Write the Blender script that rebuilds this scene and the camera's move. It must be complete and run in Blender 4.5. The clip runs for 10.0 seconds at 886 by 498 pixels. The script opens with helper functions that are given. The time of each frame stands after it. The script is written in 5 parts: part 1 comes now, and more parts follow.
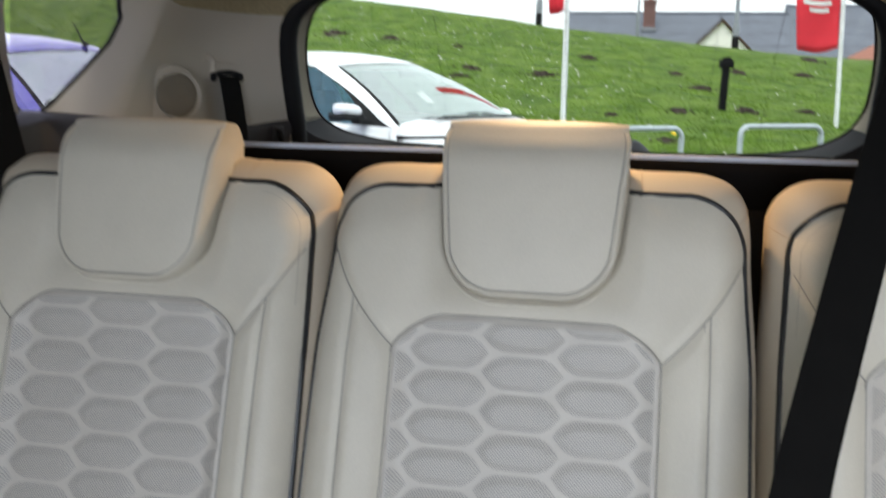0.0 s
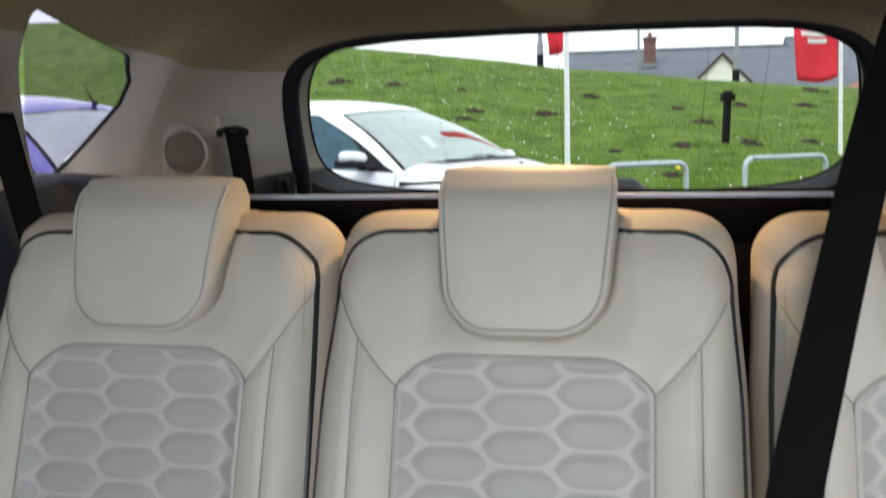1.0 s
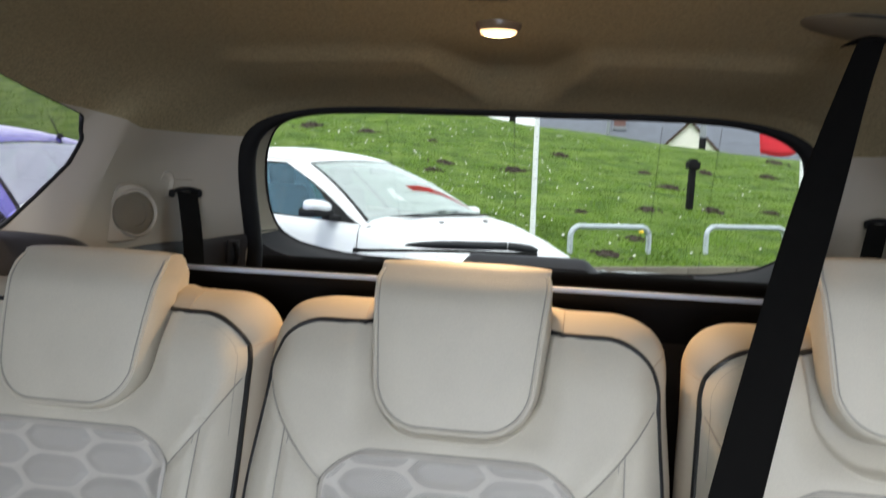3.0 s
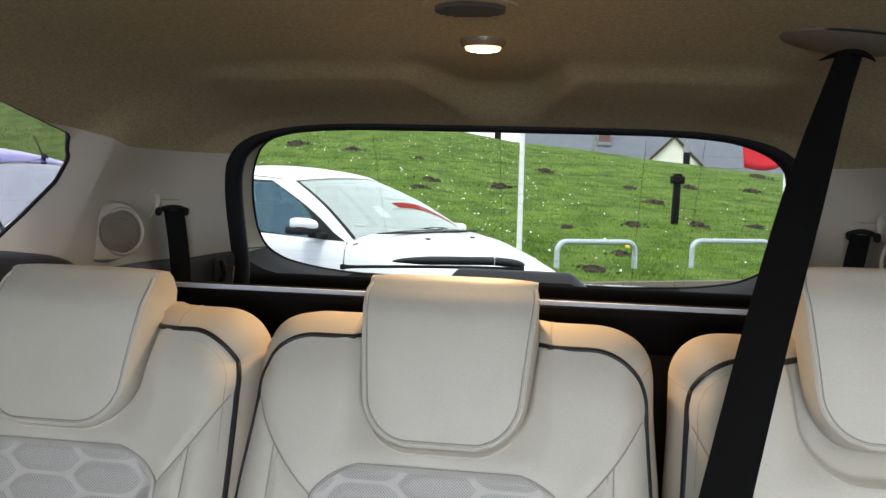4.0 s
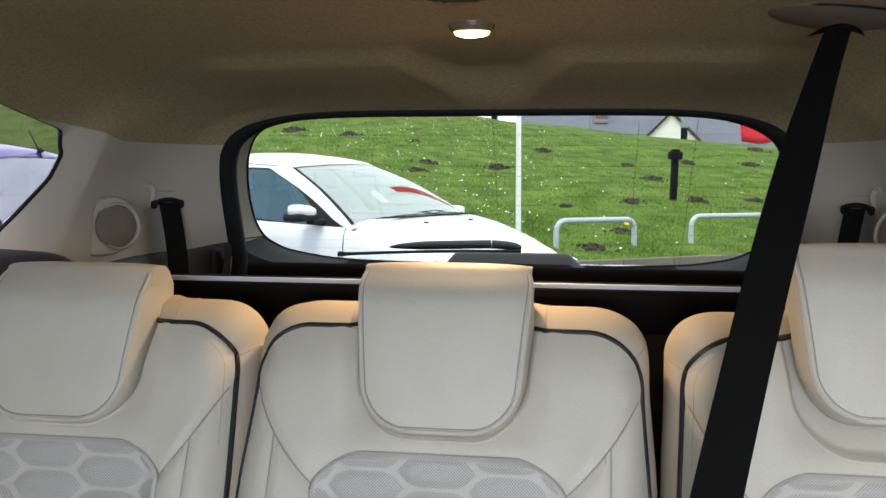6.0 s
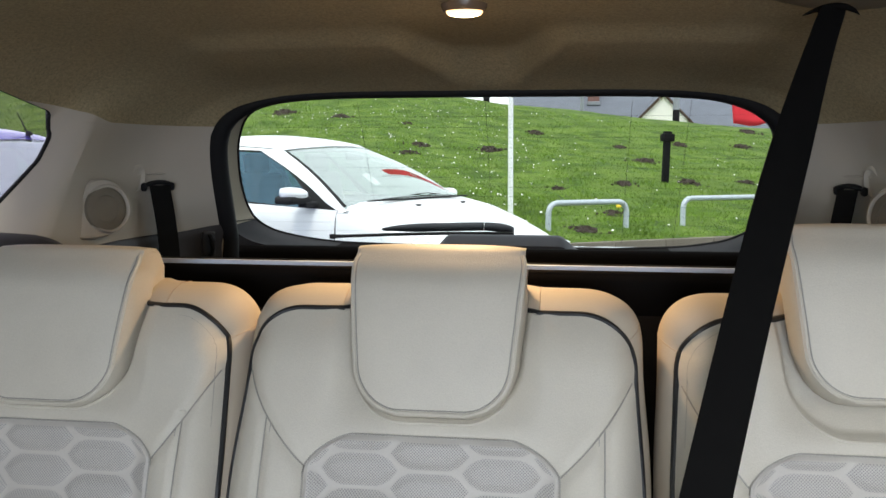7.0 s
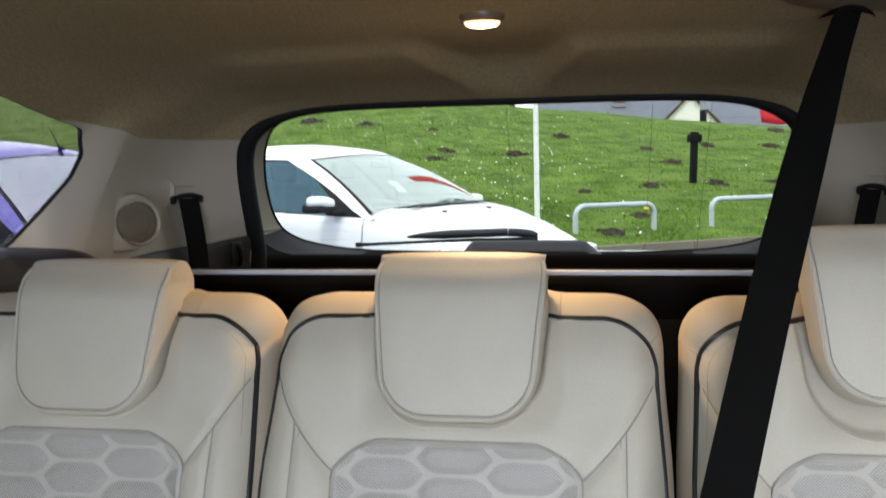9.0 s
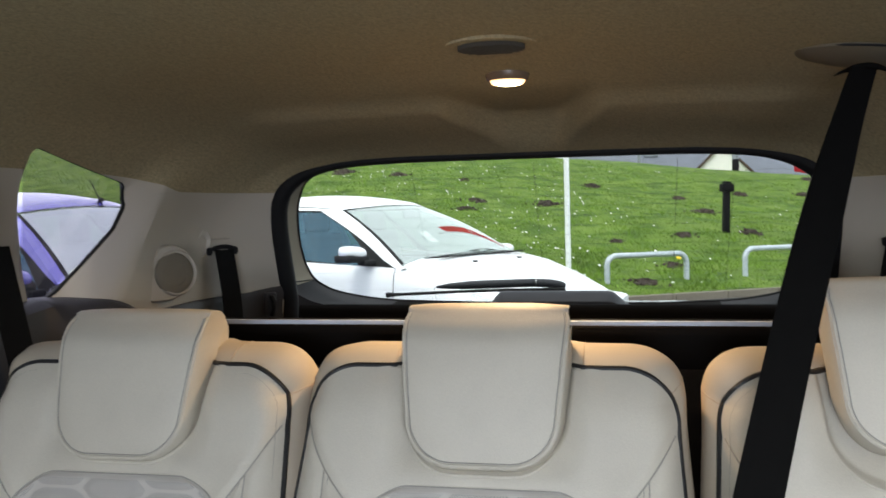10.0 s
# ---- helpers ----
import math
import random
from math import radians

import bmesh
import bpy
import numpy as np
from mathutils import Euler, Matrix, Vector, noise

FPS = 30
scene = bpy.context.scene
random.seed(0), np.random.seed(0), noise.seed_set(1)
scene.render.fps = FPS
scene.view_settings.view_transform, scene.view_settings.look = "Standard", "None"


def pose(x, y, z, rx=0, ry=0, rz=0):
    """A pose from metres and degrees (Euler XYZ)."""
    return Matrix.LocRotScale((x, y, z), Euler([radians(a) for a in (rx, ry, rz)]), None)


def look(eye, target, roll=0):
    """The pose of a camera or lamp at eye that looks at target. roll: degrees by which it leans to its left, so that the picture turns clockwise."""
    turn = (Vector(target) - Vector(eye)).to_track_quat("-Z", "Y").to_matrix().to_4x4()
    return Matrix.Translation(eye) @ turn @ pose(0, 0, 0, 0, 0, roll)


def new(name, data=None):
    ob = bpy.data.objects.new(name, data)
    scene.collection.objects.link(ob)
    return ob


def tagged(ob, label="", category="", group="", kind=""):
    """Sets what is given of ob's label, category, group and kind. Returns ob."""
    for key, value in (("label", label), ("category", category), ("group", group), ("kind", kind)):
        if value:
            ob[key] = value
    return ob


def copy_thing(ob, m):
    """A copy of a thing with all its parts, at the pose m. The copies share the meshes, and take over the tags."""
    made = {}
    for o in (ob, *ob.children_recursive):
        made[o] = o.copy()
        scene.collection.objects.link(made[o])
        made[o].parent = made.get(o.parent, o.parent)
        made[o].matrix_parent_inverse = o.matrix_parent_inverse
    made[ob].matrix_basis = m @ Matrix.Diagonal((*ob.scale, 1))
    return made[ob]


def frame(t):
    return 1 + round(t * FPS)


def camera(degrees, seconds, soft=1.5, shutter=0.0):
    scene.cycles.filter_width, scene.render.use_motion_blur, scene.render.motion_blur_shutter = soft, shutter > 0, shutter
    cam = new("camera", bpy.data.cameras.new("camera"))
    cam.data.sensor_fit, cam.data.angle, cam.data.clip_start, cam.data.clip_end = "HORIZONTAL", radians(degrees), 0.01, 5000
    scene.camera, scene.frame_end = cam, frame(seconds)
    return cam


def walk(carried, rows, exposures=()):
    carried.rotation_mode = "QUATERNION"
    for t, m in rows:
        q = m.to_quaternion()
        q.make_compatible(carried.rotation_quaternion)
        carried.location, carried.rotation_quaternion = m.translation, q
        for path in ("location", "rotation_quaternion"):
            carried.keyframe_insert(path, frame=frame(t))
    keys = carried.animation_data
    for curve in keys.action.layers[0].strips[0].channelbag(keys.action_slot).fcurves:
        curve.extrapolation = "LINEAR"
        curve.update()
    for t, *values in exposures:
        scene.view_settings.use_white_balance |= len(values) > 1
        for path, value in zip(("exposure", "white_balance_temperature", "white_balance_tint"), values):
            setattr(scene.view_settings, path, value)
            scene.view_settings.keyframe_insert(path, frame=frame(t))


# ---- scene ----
cam = camera(53.7, 10.0, shutter=0.8)
PATH = [
    (0, (0.087, 0.046, 1.243), (-0.279, 1.977, 0.874), 1.0),
    (0.2, (0.0914, 0.0376, 1.245), (-0.3096, 1.9746, 0.9314), 0.76),
    (0.5, (0.098, 0.025, 1.248), (-0.298, 1.971, 1.014), 0.0),
    (0.7, (0.1024, 0.0178, 1.2492), (-0.2952, 1.9622, 1.0517), -1.45),
    (1, (0.109, 0.007, 1.251), (-0.283, 1.949, 0.977), -1.2),
    (1.2, (0.113, 0.0018, 1.2526), (-0.2641, 1.9514, 0.9437), -0.85),
    (1.4, (0.117, -0.004, 1.254), (-0.229, 1.953, 0.958), 0.8),
    (1.5, (0.119, -0.006, 1.255), (-0.198, 1.955, 1.021), 1.5),
    (1.6, (0.121, 0.0, 1.259), (-0.164, 1.965, 1.071), 1.35),
    (1.7, (0.123, 0.0056, 1.2638), (-0.1374, 1.975, 1.0707), 1.18),
    (1.9, (0.127, 0.017, 1.272), (-0.086, 1.996, 1.071), 2.3),
    (2, (0.129, 0.023, 1.277), (-0.08, 2.005, 1.117), 3.5),
    (2.1, (0.1306, 0.0236, 1.281), (-0.084, 2.002, 1.147), 2.9),
    (2.2, (0.1322, 0.0242, 1.285), (-0.0899, 1.9998, 1.1418), 2.43),
    (2.5, (0.137, 0.026, 1.297), (-0.16, 1.992, 1.076), 2.8),
    (2.7, (0.139, 0.0216, 1.301), (-0.1887, 1.988, 1.1022), 1.64),
    (3, (0.142, 0.015, 1.307), (-0.175, 1.982, 1.142), 2.4),
    (3.2, (0.141, 0.012, 1.302), (-0.158, 1.986, 1.18), 2.2),
    (4.5, (0.145, 0.007, 1.306), (-0.146, 1.981, 1.173), 1.6),
    (5, (0.148, 0.005, 1.308), (-0.147, 1.977, 1.164), 1.0),
    (6.5, (0.151, 0.007, 1.31), (-0.132, 1.978, 1.127), 0.0),
    (7, (0.149, 0.012, 1.308), (-0.121, 1.983, 1.103), 0.1),
    (7.5, (0.149, 0.01, 1.308), (-0.112, 1.981, 1.087), 0.1),
    (8, (0.149, 0.012, 1.308), (-0.116, 1.979, 1.063), 0.2),
    (8.5, (0.149, 0.009, 1.306), (-0.14, 1.973, 1.061), -0.0),
    (9, (0.16, -0.007, 1.313), (-0.173, 1.956, 1.121), -1.1),
    (9.5, (0.169, -0.024, 1.318), (-0.188, 1.941, 1.196), -1.4),
    (10, (0.173, -0.04, 1.318), (-0.23, 1.918, 1.24), -1.2),
]
walk(cam, [(t, look(eye, target, roll)) for t, eye, target, roll in PATH], exposures=[(0, 0.58), (1, 0.57), (2.5, 0.66), (10, 0.66)])


# ---- light ----
world = bpy.data.worlds.new("overcast_sky")
scene.world = world
world.use_nodes = True
wn, wl = world.node_tree.nodes, world.node_tree.links
wn.clear()
sky = wn.new("ShaderNodeTexSky")
sky.sky_type, sky.sun_disc = "NISHITA", False
sky.sun_elevation, sky.sun_rotation = radians(65.5), radians(196)
sky.air_density, sky.dust_density = 1.0, 4.0
wmix = wn.new("ShaderNodeMixRGB")
wmix.inputs[0].default_value = 0.72
wmix.inputs[2].default_value = (10.5, 10.9, 11.6, 1)
wbg = wn.new("ShaderNodeBackground")
wbg.inputs[1].default_value = 0.13
wout = wn.new("ShaderNodeOutputWorld")
wl.new(sky.outputs[0], wmix.inputs[1])
wl.new(wmix.outputs[0], wbg.inputs[0])
wl.new(wbg.outputs[0], wout.inputs[0])

sun = new("sun", bpy.data.lights.new("sun", "SUN"))
sun.data.energy, sun.data.angle, sun.data.color = 1.1, radians(14), (1.0, 0.96, 0.9)
sun.matrix_world = look((-2, -7, 16), (0, 0, 0))


def window_light(name, eye, target, w, h, power, colour=(0.88, 0.945, 1.0), spread=120):
    """An area lamp added at a window of the car, to boost the daylight that falls in."""
    d = bpy.data.lights.new(name, "AREA")
    d.shape, d.size, d.size_y, d.energy, d.color = "RECTANGLE", w, h, power, colour
    d.spread = radians(spread)
    ob = new(name, d)
    ob.matrix_world = look(eye, target)
    return ob


window_light("windscreen_light", (0.25, -1.28, 1.28), (0.15, 0.8, 1.02), 1.0, 0.36, 10.0, (0.77, 0.85, 1.0))
window_light("door_window_light_left", (-0.90, -0.25, 1.34), (0.60, 1.0, 0.80), 0.7, 0.32, 0.12, (0.88, 0.945, 1.0), 55)
# unseen fill lamp inside the rear door glass, added to brighten the right seat
window_light("rear_door_window_light_right", (0.765, 0.46, 1.29), (0.40, 1.05, 0.78), 0.5, 0.22, 0.33, (0.97, 0.98, 0.97), 84)


# ---- materials ----
def mat(name, colour, rough=0.6, metal=0.0, var=0.12, scale=8.0, grain=120.0, bump=0.1, dist=0.002, spec=0.5, coat=0.0):
    """A node material with colour variation at two scales and a fine relief."""
    m = bpy.data.materials.new(name)
    m.use_nodes = True
    n, l = m.node_tree.nodes, m.node_tree.links
    b = n["Principled BSDF"]
    b.inputs["Roughness"].default_value = rough
    b.inputs["Metallic"].default_value = metal
    b.inputs["Specular IOR Level"].default_value = spec
    b.inputs["Coat Weight"].default_value = coat
    tc = n.new("ShaderNodeTexCoord")
    big = n.new("ShaderNodeTexNoise")
    big.inputs["Scale"].default_value, big.inputs["Detail"].default_value = scale, 5
    fine = n.new("ShaderNodeTexNoise")
    fine.inputs["Scale"].default_value, fine.inputs["Detail"].default_value = grain, 3
    l.new(tc.outputs["Object"], big.inputs["Vector"])
    l.new(tc.outputs["Object"], fine.inputs["Vector"])
    add = n.new("ShaderNodeMath")
    add.operation = "MULTIPLY_ADD"
    add.inputs[1].default_value, add.inputs[2].default_value = 0.5, 0.0
    l.new(fine.outputs["Fac"], add.inputs[0])
    s = n.new("ShaderNodeMath")
    s.operation = "MULTIPLY_ADD"
    s.inputs[1].default_value = 0.5
    l.new(big.outputs["Fac"], s.inputs[0])
    l.new(add.outputs[0], s.inputs[2])
    ramp = n.new("ShaderNodeMapRange")
    ramp.inputs[1].default_value, ramp.inputs[2].default_value = 0.3, 0.7
    ramp.inputs[3].default_value, ramp.inputs[4].default_value = 1 - var, 1 + var
    l.new(s.outputs[0], ramp.inputs[0])
    mul = n.new("ShaderNodeMixRGB")
    mul.blend_type = "MULTIPLY"
    mul.inputs[0].default_value = 1.0
    mul.inputs[1].default_value = (*colour, 1)
    l.new(ramp.outputs[0], mul.inputs[2])
    l.new(mul.outputs[0], b.inputs["Base Color"])
    if bump:
        bp = n.new("ShaderNodeBump")
        bp.inputs["Strength"].default_value, bp.inputs["Distance"].default_value = bump, dist
        l.new(fine.outputs["Fac"], bp.inputs["Height"])
        l.new(bp.outputs[0], b.inputs["Normal"])
    return m


def glass_mat(name, tint, rough=0.0, spec=0.03, sheen=(1, 1, 1)):
    """Thin clear glass: mostly see-through, with a true reflection."""
    m = bpy.data.materials.new(name)
    m.use_nodes = True
    n, l = m.node_tree.nodes, m.node_tree.links
    n.remove(n["Principled BSDF"])
    tr = n.new("ShaderNodeBsdfTransparent")
    tr.inputs[0].default_value = (*tint, 1)
    gl = n.new("ShaderNodeBsdfGlossy")
    gl.inputs["Roughness"].default_value = rough
    gl.inputs["Color"].default_value = (*sheen, 1)
    lw = n.new("ShaderNodeLayerWeight")
    lw.inputs[0].default_value = 0.5
    pw = n.new("ShaderNodeMath")
    pw.operation, pw.inputs[1].default_value = "POWER", 5.0
    l.new(lw.outputs["Facing"], pw.inputs[0])
    fr = n.new("ShaderNodeMath")
    fr.operation, fr.inputs[1].default_value, fr.inputs[2].default_value = "MULTIPLY_ADD", 1 - spec, spec
    l.new(pw.outputs[0], fr.inputs[0])
    mx = n.new("ShaderNodeMixShader")
    l.new(fr.outputs[0], mx.inputs[0])
    l.new(tr.outputs[0], mx.inputs[1])
    l.new(gl.outputs[0], mx.inputs[2])
    l.new(mx.outputs[0], n["Material Output"].inputs["Surface"])
    return m


LEATHER = mat("cream_leather", (0.58, 0.54, 0.455), 0.52, var=0.075, scale=14, grain=620, bump=0.4, dist=0.0009)
TAN = mat("beige_leather", (0.545, 0.475, 0.375), 0.72, var=0.05, scale=9, grain=900, bump=0.12, dist=0.0006, spec=0.25)
PIPING = mat("black_piping", (0.012, 0.012, 0.013), 0.45, var=0.2, grain=600)
THREAD = mat("seam_thread", (0.345, 0.328, 0.29), 0.7, var=0.15, grain=900)
SEAMTAN = mat("beige_seam_thread", (0.50, 0.40, 0.29), 0.7, var=0.15, grain=900)
BELT = mat("black_webbing", (0.005, 0.0047, 0.0045), 0.9, var=0.25, scale=40, grain=1500, bump=0.3, dist=0.0005, spec=0.15)
LINER = mat("headliner_cloth", (0.325, 0.272, 0.166), 0.95, var=0.34, scale=190, grain=420, bump=0.7, dist=0.0012, spec=0.1)
COVERPLASTIC = mat("grey_beige_plastic", (0.155, 0.132, 0.093), 0.8, var=0.08, scale=6, grain=500, bump=0.2, dist=0.0006, spec=0.15)
TAUPE = mat("beige_tailgate_trim", (0.24, 0.212, 0.165), 0.85, var=0.06, scale=5, grain=800, bump=0.15, dist=0.0006, spec=0.08)
TRIM = mat("beige_trim", (0.455, 0.418, 0.352), 0.6, var=0.05, scale=5, grain=800, bump=0.15, dist=0.0006, spec=0.3)
LINING = mat("dark_grey_lining", (0.042, 0.041, 0.044), 0.42, var=0.15, scale=12, grain=900, bump=0.3, dist=0.0008, spec=0.35)
CORNER = mat("grey_corner_trim", (0.034, 0.034, 0.036), 0.85, var=0.1, scale=6, grain=800, bump=0.15, dist=0.0006, spec=0.05)
DARKTRIM = mat("dark_plastic_trim", (0.013, 0.0125, 0.013), 0.6, var=0.2, scale=10, grain=900, bump=0.2, dist=0.0006, spec=0.12)
RUBBER = mat("black_rubber", (0.009, 0.009, 0.010), 0.7, var=0.2, scale=14, grain=500, bump=0.15, spec=0.25)
GRILLE = mat("speaker_cloth", (0.17, 0.15, 0.115), 0.85, var=0.12, scale=30, grain=1500, bump=0.5, dist=0.001, spec=0.2)
SILVER = mat("brushed_silver", (0.50, 0.56, 0.67), 0.55, 0.0, var=0.08, scale=20, grain=300)
CHROME = mat("chrome", (0.75, 0.75, 0.76), 0.12, 1.0, var=0.03)
GREYPLASTIC = mat("dark_grey_plastic", (0.032, 0.034, 0.040), 0.6, var=0.1, grain=700, bump=0.15, dist=0.0006, spec=0.22)
COLUMN = mat("weathered_grey_steel", (0.22, 0.235, 0.26), 0.6, 0.1, var=0.12, scale=3, grain=40)
MATTBLACK = mat("matt_black_plastic", (0.0085, 0.0078, 0.0074), 0.9, var=0.2, scale=10, grain=900, bump=0.2, dist=0.0006, spec=0.02)
AMBER = mat("brown_lamp_plastic", (0.16, 0.11, 0.07), 0.25, var=0.1, grain=300, spec=0.6)
SLATS = mat("brown_vent_plastic", (0.06, 0.052, 0.04), 0.7, var=0.15, grain=600, spec=0.2)
CARPET = mat("dark_carpet", (0.022, 0.019, 0.017), 0.95, var=0.3, scale=30, grain=800, bump=0.5, spec=0.1)
OWNPAINT = mat("dark_car_paint", (0.03, 0.032, 0.036), 0.25, 0.3, var=0.05, coat=0.6)
CARGLASS = glass_mat("car_glass", (0.93, 0.96, 0.94))
QUARTERGLASS = glass_mat("quarter_glass", (0.77, 0.755, 0.82))
# for the unseen rear door panes; tint added to hold back side light
DIMGLASS = glass_mat("light_dimming_glass", (0.22, 0.24, 0.24))
TINTGLASS = glass_mat("tinted_glass", (0.66, 0.76, 0.72), 0.02, 0.50, (0.94, 1.0, 0.96))
SIDEGLASS = glass_mat("dark_side_glass", (0.20, 0.42, 0.55), 0.02, 0.13, (0.50, 0.80, 1.0))
WHITEPAINT = mat("white_car_paint", (0.80, 0.82, 0.84), 0.28, var=0.03, scale=3, grain=60, bump=0.0, coat=0.3)
BLUEPAINT = mat("blue_car_paint", (0.10, 0.092, 0.36), 0.15, 0.2, var=0.05, scale=3, grain=60, bump=0.0, spec=0.7, coat=1.0)
TYRE = mat("tyre_rubber", (0.02, 0.02, 0.02), 0.85, var=0.2, bump=0.3)
SEATDARK = mat("grey_car_seat", (0.06, 0.06, 0.065), 0.85, var=0.15, grain=400, bump=0.3)
ASPHALT = mat("asphalt", (0.055, 0.055, 0.058), 0.9, var=0.3, scale=1.2, grain=150, bump=0.6, dist=0.004)
KERB = mat("kerb_concrete", (0.155, 0.135, 0.105), 0.9, var=0.25, scale=3, grain=80, bump=0.5, dist=0.004)
GALV = mat("galvanised_steel", (0.46, 0.51, 0.55), 0.5, 0.3, var=0.15, scale=12, grain=90)
BLACKPOST = mat("black_paint", (0.006, 0.006, 0.007), 0.7, spec=0.15, var=0.25, scale=10, grain=120)
WHITEPOLE = mat("white_pole_paint", (0.82, 0.83, 0.84), 0.4, var=0.06, scale=5)
REDFLAG = mat("red_flag_cloth", (0.72, 0.03, 0.05), 0.8, var=0.08, scale=4, grain=400, bump=0.3)
WHITECLOTH = mat("white_print", (0.8, 0.8, 0.8), 0.8, var=0.05)
EARTH = mat("bare_earth", (0.040, 0.028, 0.020), 0.95, var=0.4, scale=14, grain=60, bump=0.9, dist=0.03)
DANDELION = mat("dandelion_yellow", (0.75, 0.52, 0.03), 0.8, var=0.15, grain=200)
DAISY = mat("daisy_petals", (0.85, 0.85, 0.82), 0.7, var=0.08)
SLATE = mat("grey_slate", (0.115, 0.125, 0.155), 0.7, var=0.25, scale=1.5, grain=14, bump=0.5, dist=0.03)
HEADLENS = mat("headlamp_lens", (0.55, 0.58, 0.62), 0.08, 0.3, var=0.3, scale=14, grain=40, bump=0.0, coat=1.0)
RENDERWALL = mat("cream_render", (0.84, 0.82, 0.76), 0.9, var=0.06, scale=2, grain=40, bump=0.3, dist=0.01)
BRICK = mat("red_brick", (0.17, 0.09, 0.082), 0.9, var=0.25, scale=3, grain=30, bump=0.4, dist=0.01)
CLAY = mat("red_clay_tile", (0.30, 0.11, 0.07), 0.85, var=0.25, scale=3, grain=20, bump=0.4, dist=0.02)
BARGE = mat("dark_brown_timber", (0.06, 0.035, 0.022), 0.7, var=0.2)


def grass_mat():
    m = mat("grass", (0.052, 0.098, 0.014), 0.85, var=0.45, scale=2.6, grain=17, bump=0.8, dist=0.04, spec=0.15)
    n, l = m.node_tree.nodes, m.node_tree.links
    b = n["Principled BSDF"]
    old = b.inputs["Base Color"].links[0].from_socket
    tc = n.new("ShaderNodeTexCoord")
    patch = n.new("ShaderNodeTexNoise")
    patch.inputs["Scale"].default_value, patch.inputs["Detail"].default_value = 1.5, 10
    mp = n.new("ShaderNodeMapping")
    mp.inputs["Scale"].default_value = (1.0, 1.15, 1.0)
    l.new(tc.outputs["Object"], mp.inputs["Vector"])
    l.new(mp.outputs[0], patch.inputs["Vector"])
    r = n.new("ShaderNodeMapRange")
    r.inputs[1].default_value, r.inputs[2].default_value = 0.38, 0.64
    l.new(patch.outputs["Fac"], r.inputs[0])
    mx = n.new("ShaderNodeMixRGB")
    mx.inputs[2].default_value = (0.118, 0.178, 0.030, 1)
    l.new(r.outputs[0], mx.inputs[0])
    l.new(old, mx.inputs[1])
    l.new(mx.outputs[0], b.inputs["Base Color"])
    return m


GRASS = grass_mat()


def blade_mat():
    m = mat("grass_blades", (0.140, 0.235, 0.032), 0.7, var=0.42, scale=0.9, grain=3.2, bump=0.0, spec=0.2)
    n, l = m.node_tree.nodes, m.node_tree.links
    b = n["Principled BSDF"]
    old = b.inputs["Base Color"].links[0].from_socket
    g = n.new("ShaderNodeNewGeometry")
    r = n.new("ShaderNodeMapRange")
    r.inputs[3].default_value, r.inputs[4].default_value = 0.80, 1.25
    l.new(g.outputs["Random Per Island"], r.inputs[0])
    mx = n.new("ShaderNodeMixRGB")
    mx.blend_type, mx.inputs[0].default_value = "MULTIPLY", 1.0
    l.new(old, mx.inputs[1])
    l.new(r.outputs[0], mx.inputs[2])
    l.new(mx.outputs[0], b.inputs["Base Color"])
    return m


BLADES = blade_mat()


def perforated_mat():
    """Cream leather; where the mesh's "cell" value is high it is punched with rows of small holes."""
    m = mat("perforated_leather", (0.555, 0.522, 0.472), 0.55, var=0.06, scale=14, grain=700, bump=0.25, dist=0.0007)
    n, l = m.node_tree.nodes, m.node_tree.links
    b = n["Principled BSDF"]
    old = b.inputs["Base Color"].links[0].from_socket
    at = n.new("ShaderNodeAttribute")
    at.attribute_name = "cell"
    tc = n.new("ShaderNodeTexCoord")
    mp = n.new("ShaderNodeMapping")
    mp.inputs["Rotation"].default_value = (0, radians(45), 0)
    mp.inputs["Scale"].default_value = (1, 0.0, 1)
    l.new(tc.outputs["Object"], mp.inputs["Vector"])
    vo = n.new("ShaderNodeTexVoronoi")
    vo.inputs["Scale"].default_value, vo.inputs["Randomness"].default_value = 400, 0.0
    l.new(mp.outputs[0], vo.inputs["Vector"])
    dot = n.new("ShaderNodeMapRange")
    dot.inputs[1].default_value, dot.inputs[2].default_value = 0.42, 0.26
    l.new(vo.outputs["Distance"], dot.inputs[0])
    mu = n.new("ShaderNodeMath")
    mu.operation = "MULTIPLY"
    l.new(dot.outputs[0], mu.inputs[0])
    st = n.new("ShaderNodeMapRange")
    st.inputs[1].default_value, st.inputs[2].default_value = 0.35, 0.65
    l.new(at.outputs["Fac"], st.inputs[0])
    l.new(st.outputs[0], mu.inputs[1])
    mx = n.new("ShaderNodeMixRGB")
    mx.inputs[2].default_value = (0.32, 0.308, 0.29, 1)
    l.new(mu.outputs[0], mx.inputs[0])
    l.new(old, mx.inputs[1])
    cell = n.new("ShaderNodeMixRGB")
    cell.blend_type = "MULTIPLY"
    cell.inputs[2].default_value = (0.965, 0.965, 0.97, 1)
    l.new(st.outputs[0], cell.inputs[0])
    l.new(mx.outputs[0], cell.inputs[1])
    l.new(cell.outputs[0], b.inputs["Base Color"])
    return m


PERF = perforated_mat()


def lamp_mat(name, colour, strength):
    m = bpy.data.materials.new(name)
    m.use_nodes = True
    n, l = m.node_tree.nodes, m.node_tree.links
    e = n.new("ShaderNodeEmission")
    e.inputs[0].default_value, e.inputs[1].default_value = (*colour, 1), strength
    l.new(e.outputs[0], n["Material Output"].inputs["Surface"])
    return m


LAMPCORE = lamp_mat("lit_lamp_core", (1.0, 0.78, 0.40), 30.0)
LAMPLENS = lamp_mat("lit_lamp_lens", (1.0, 0.60, 0.28), 2.2)


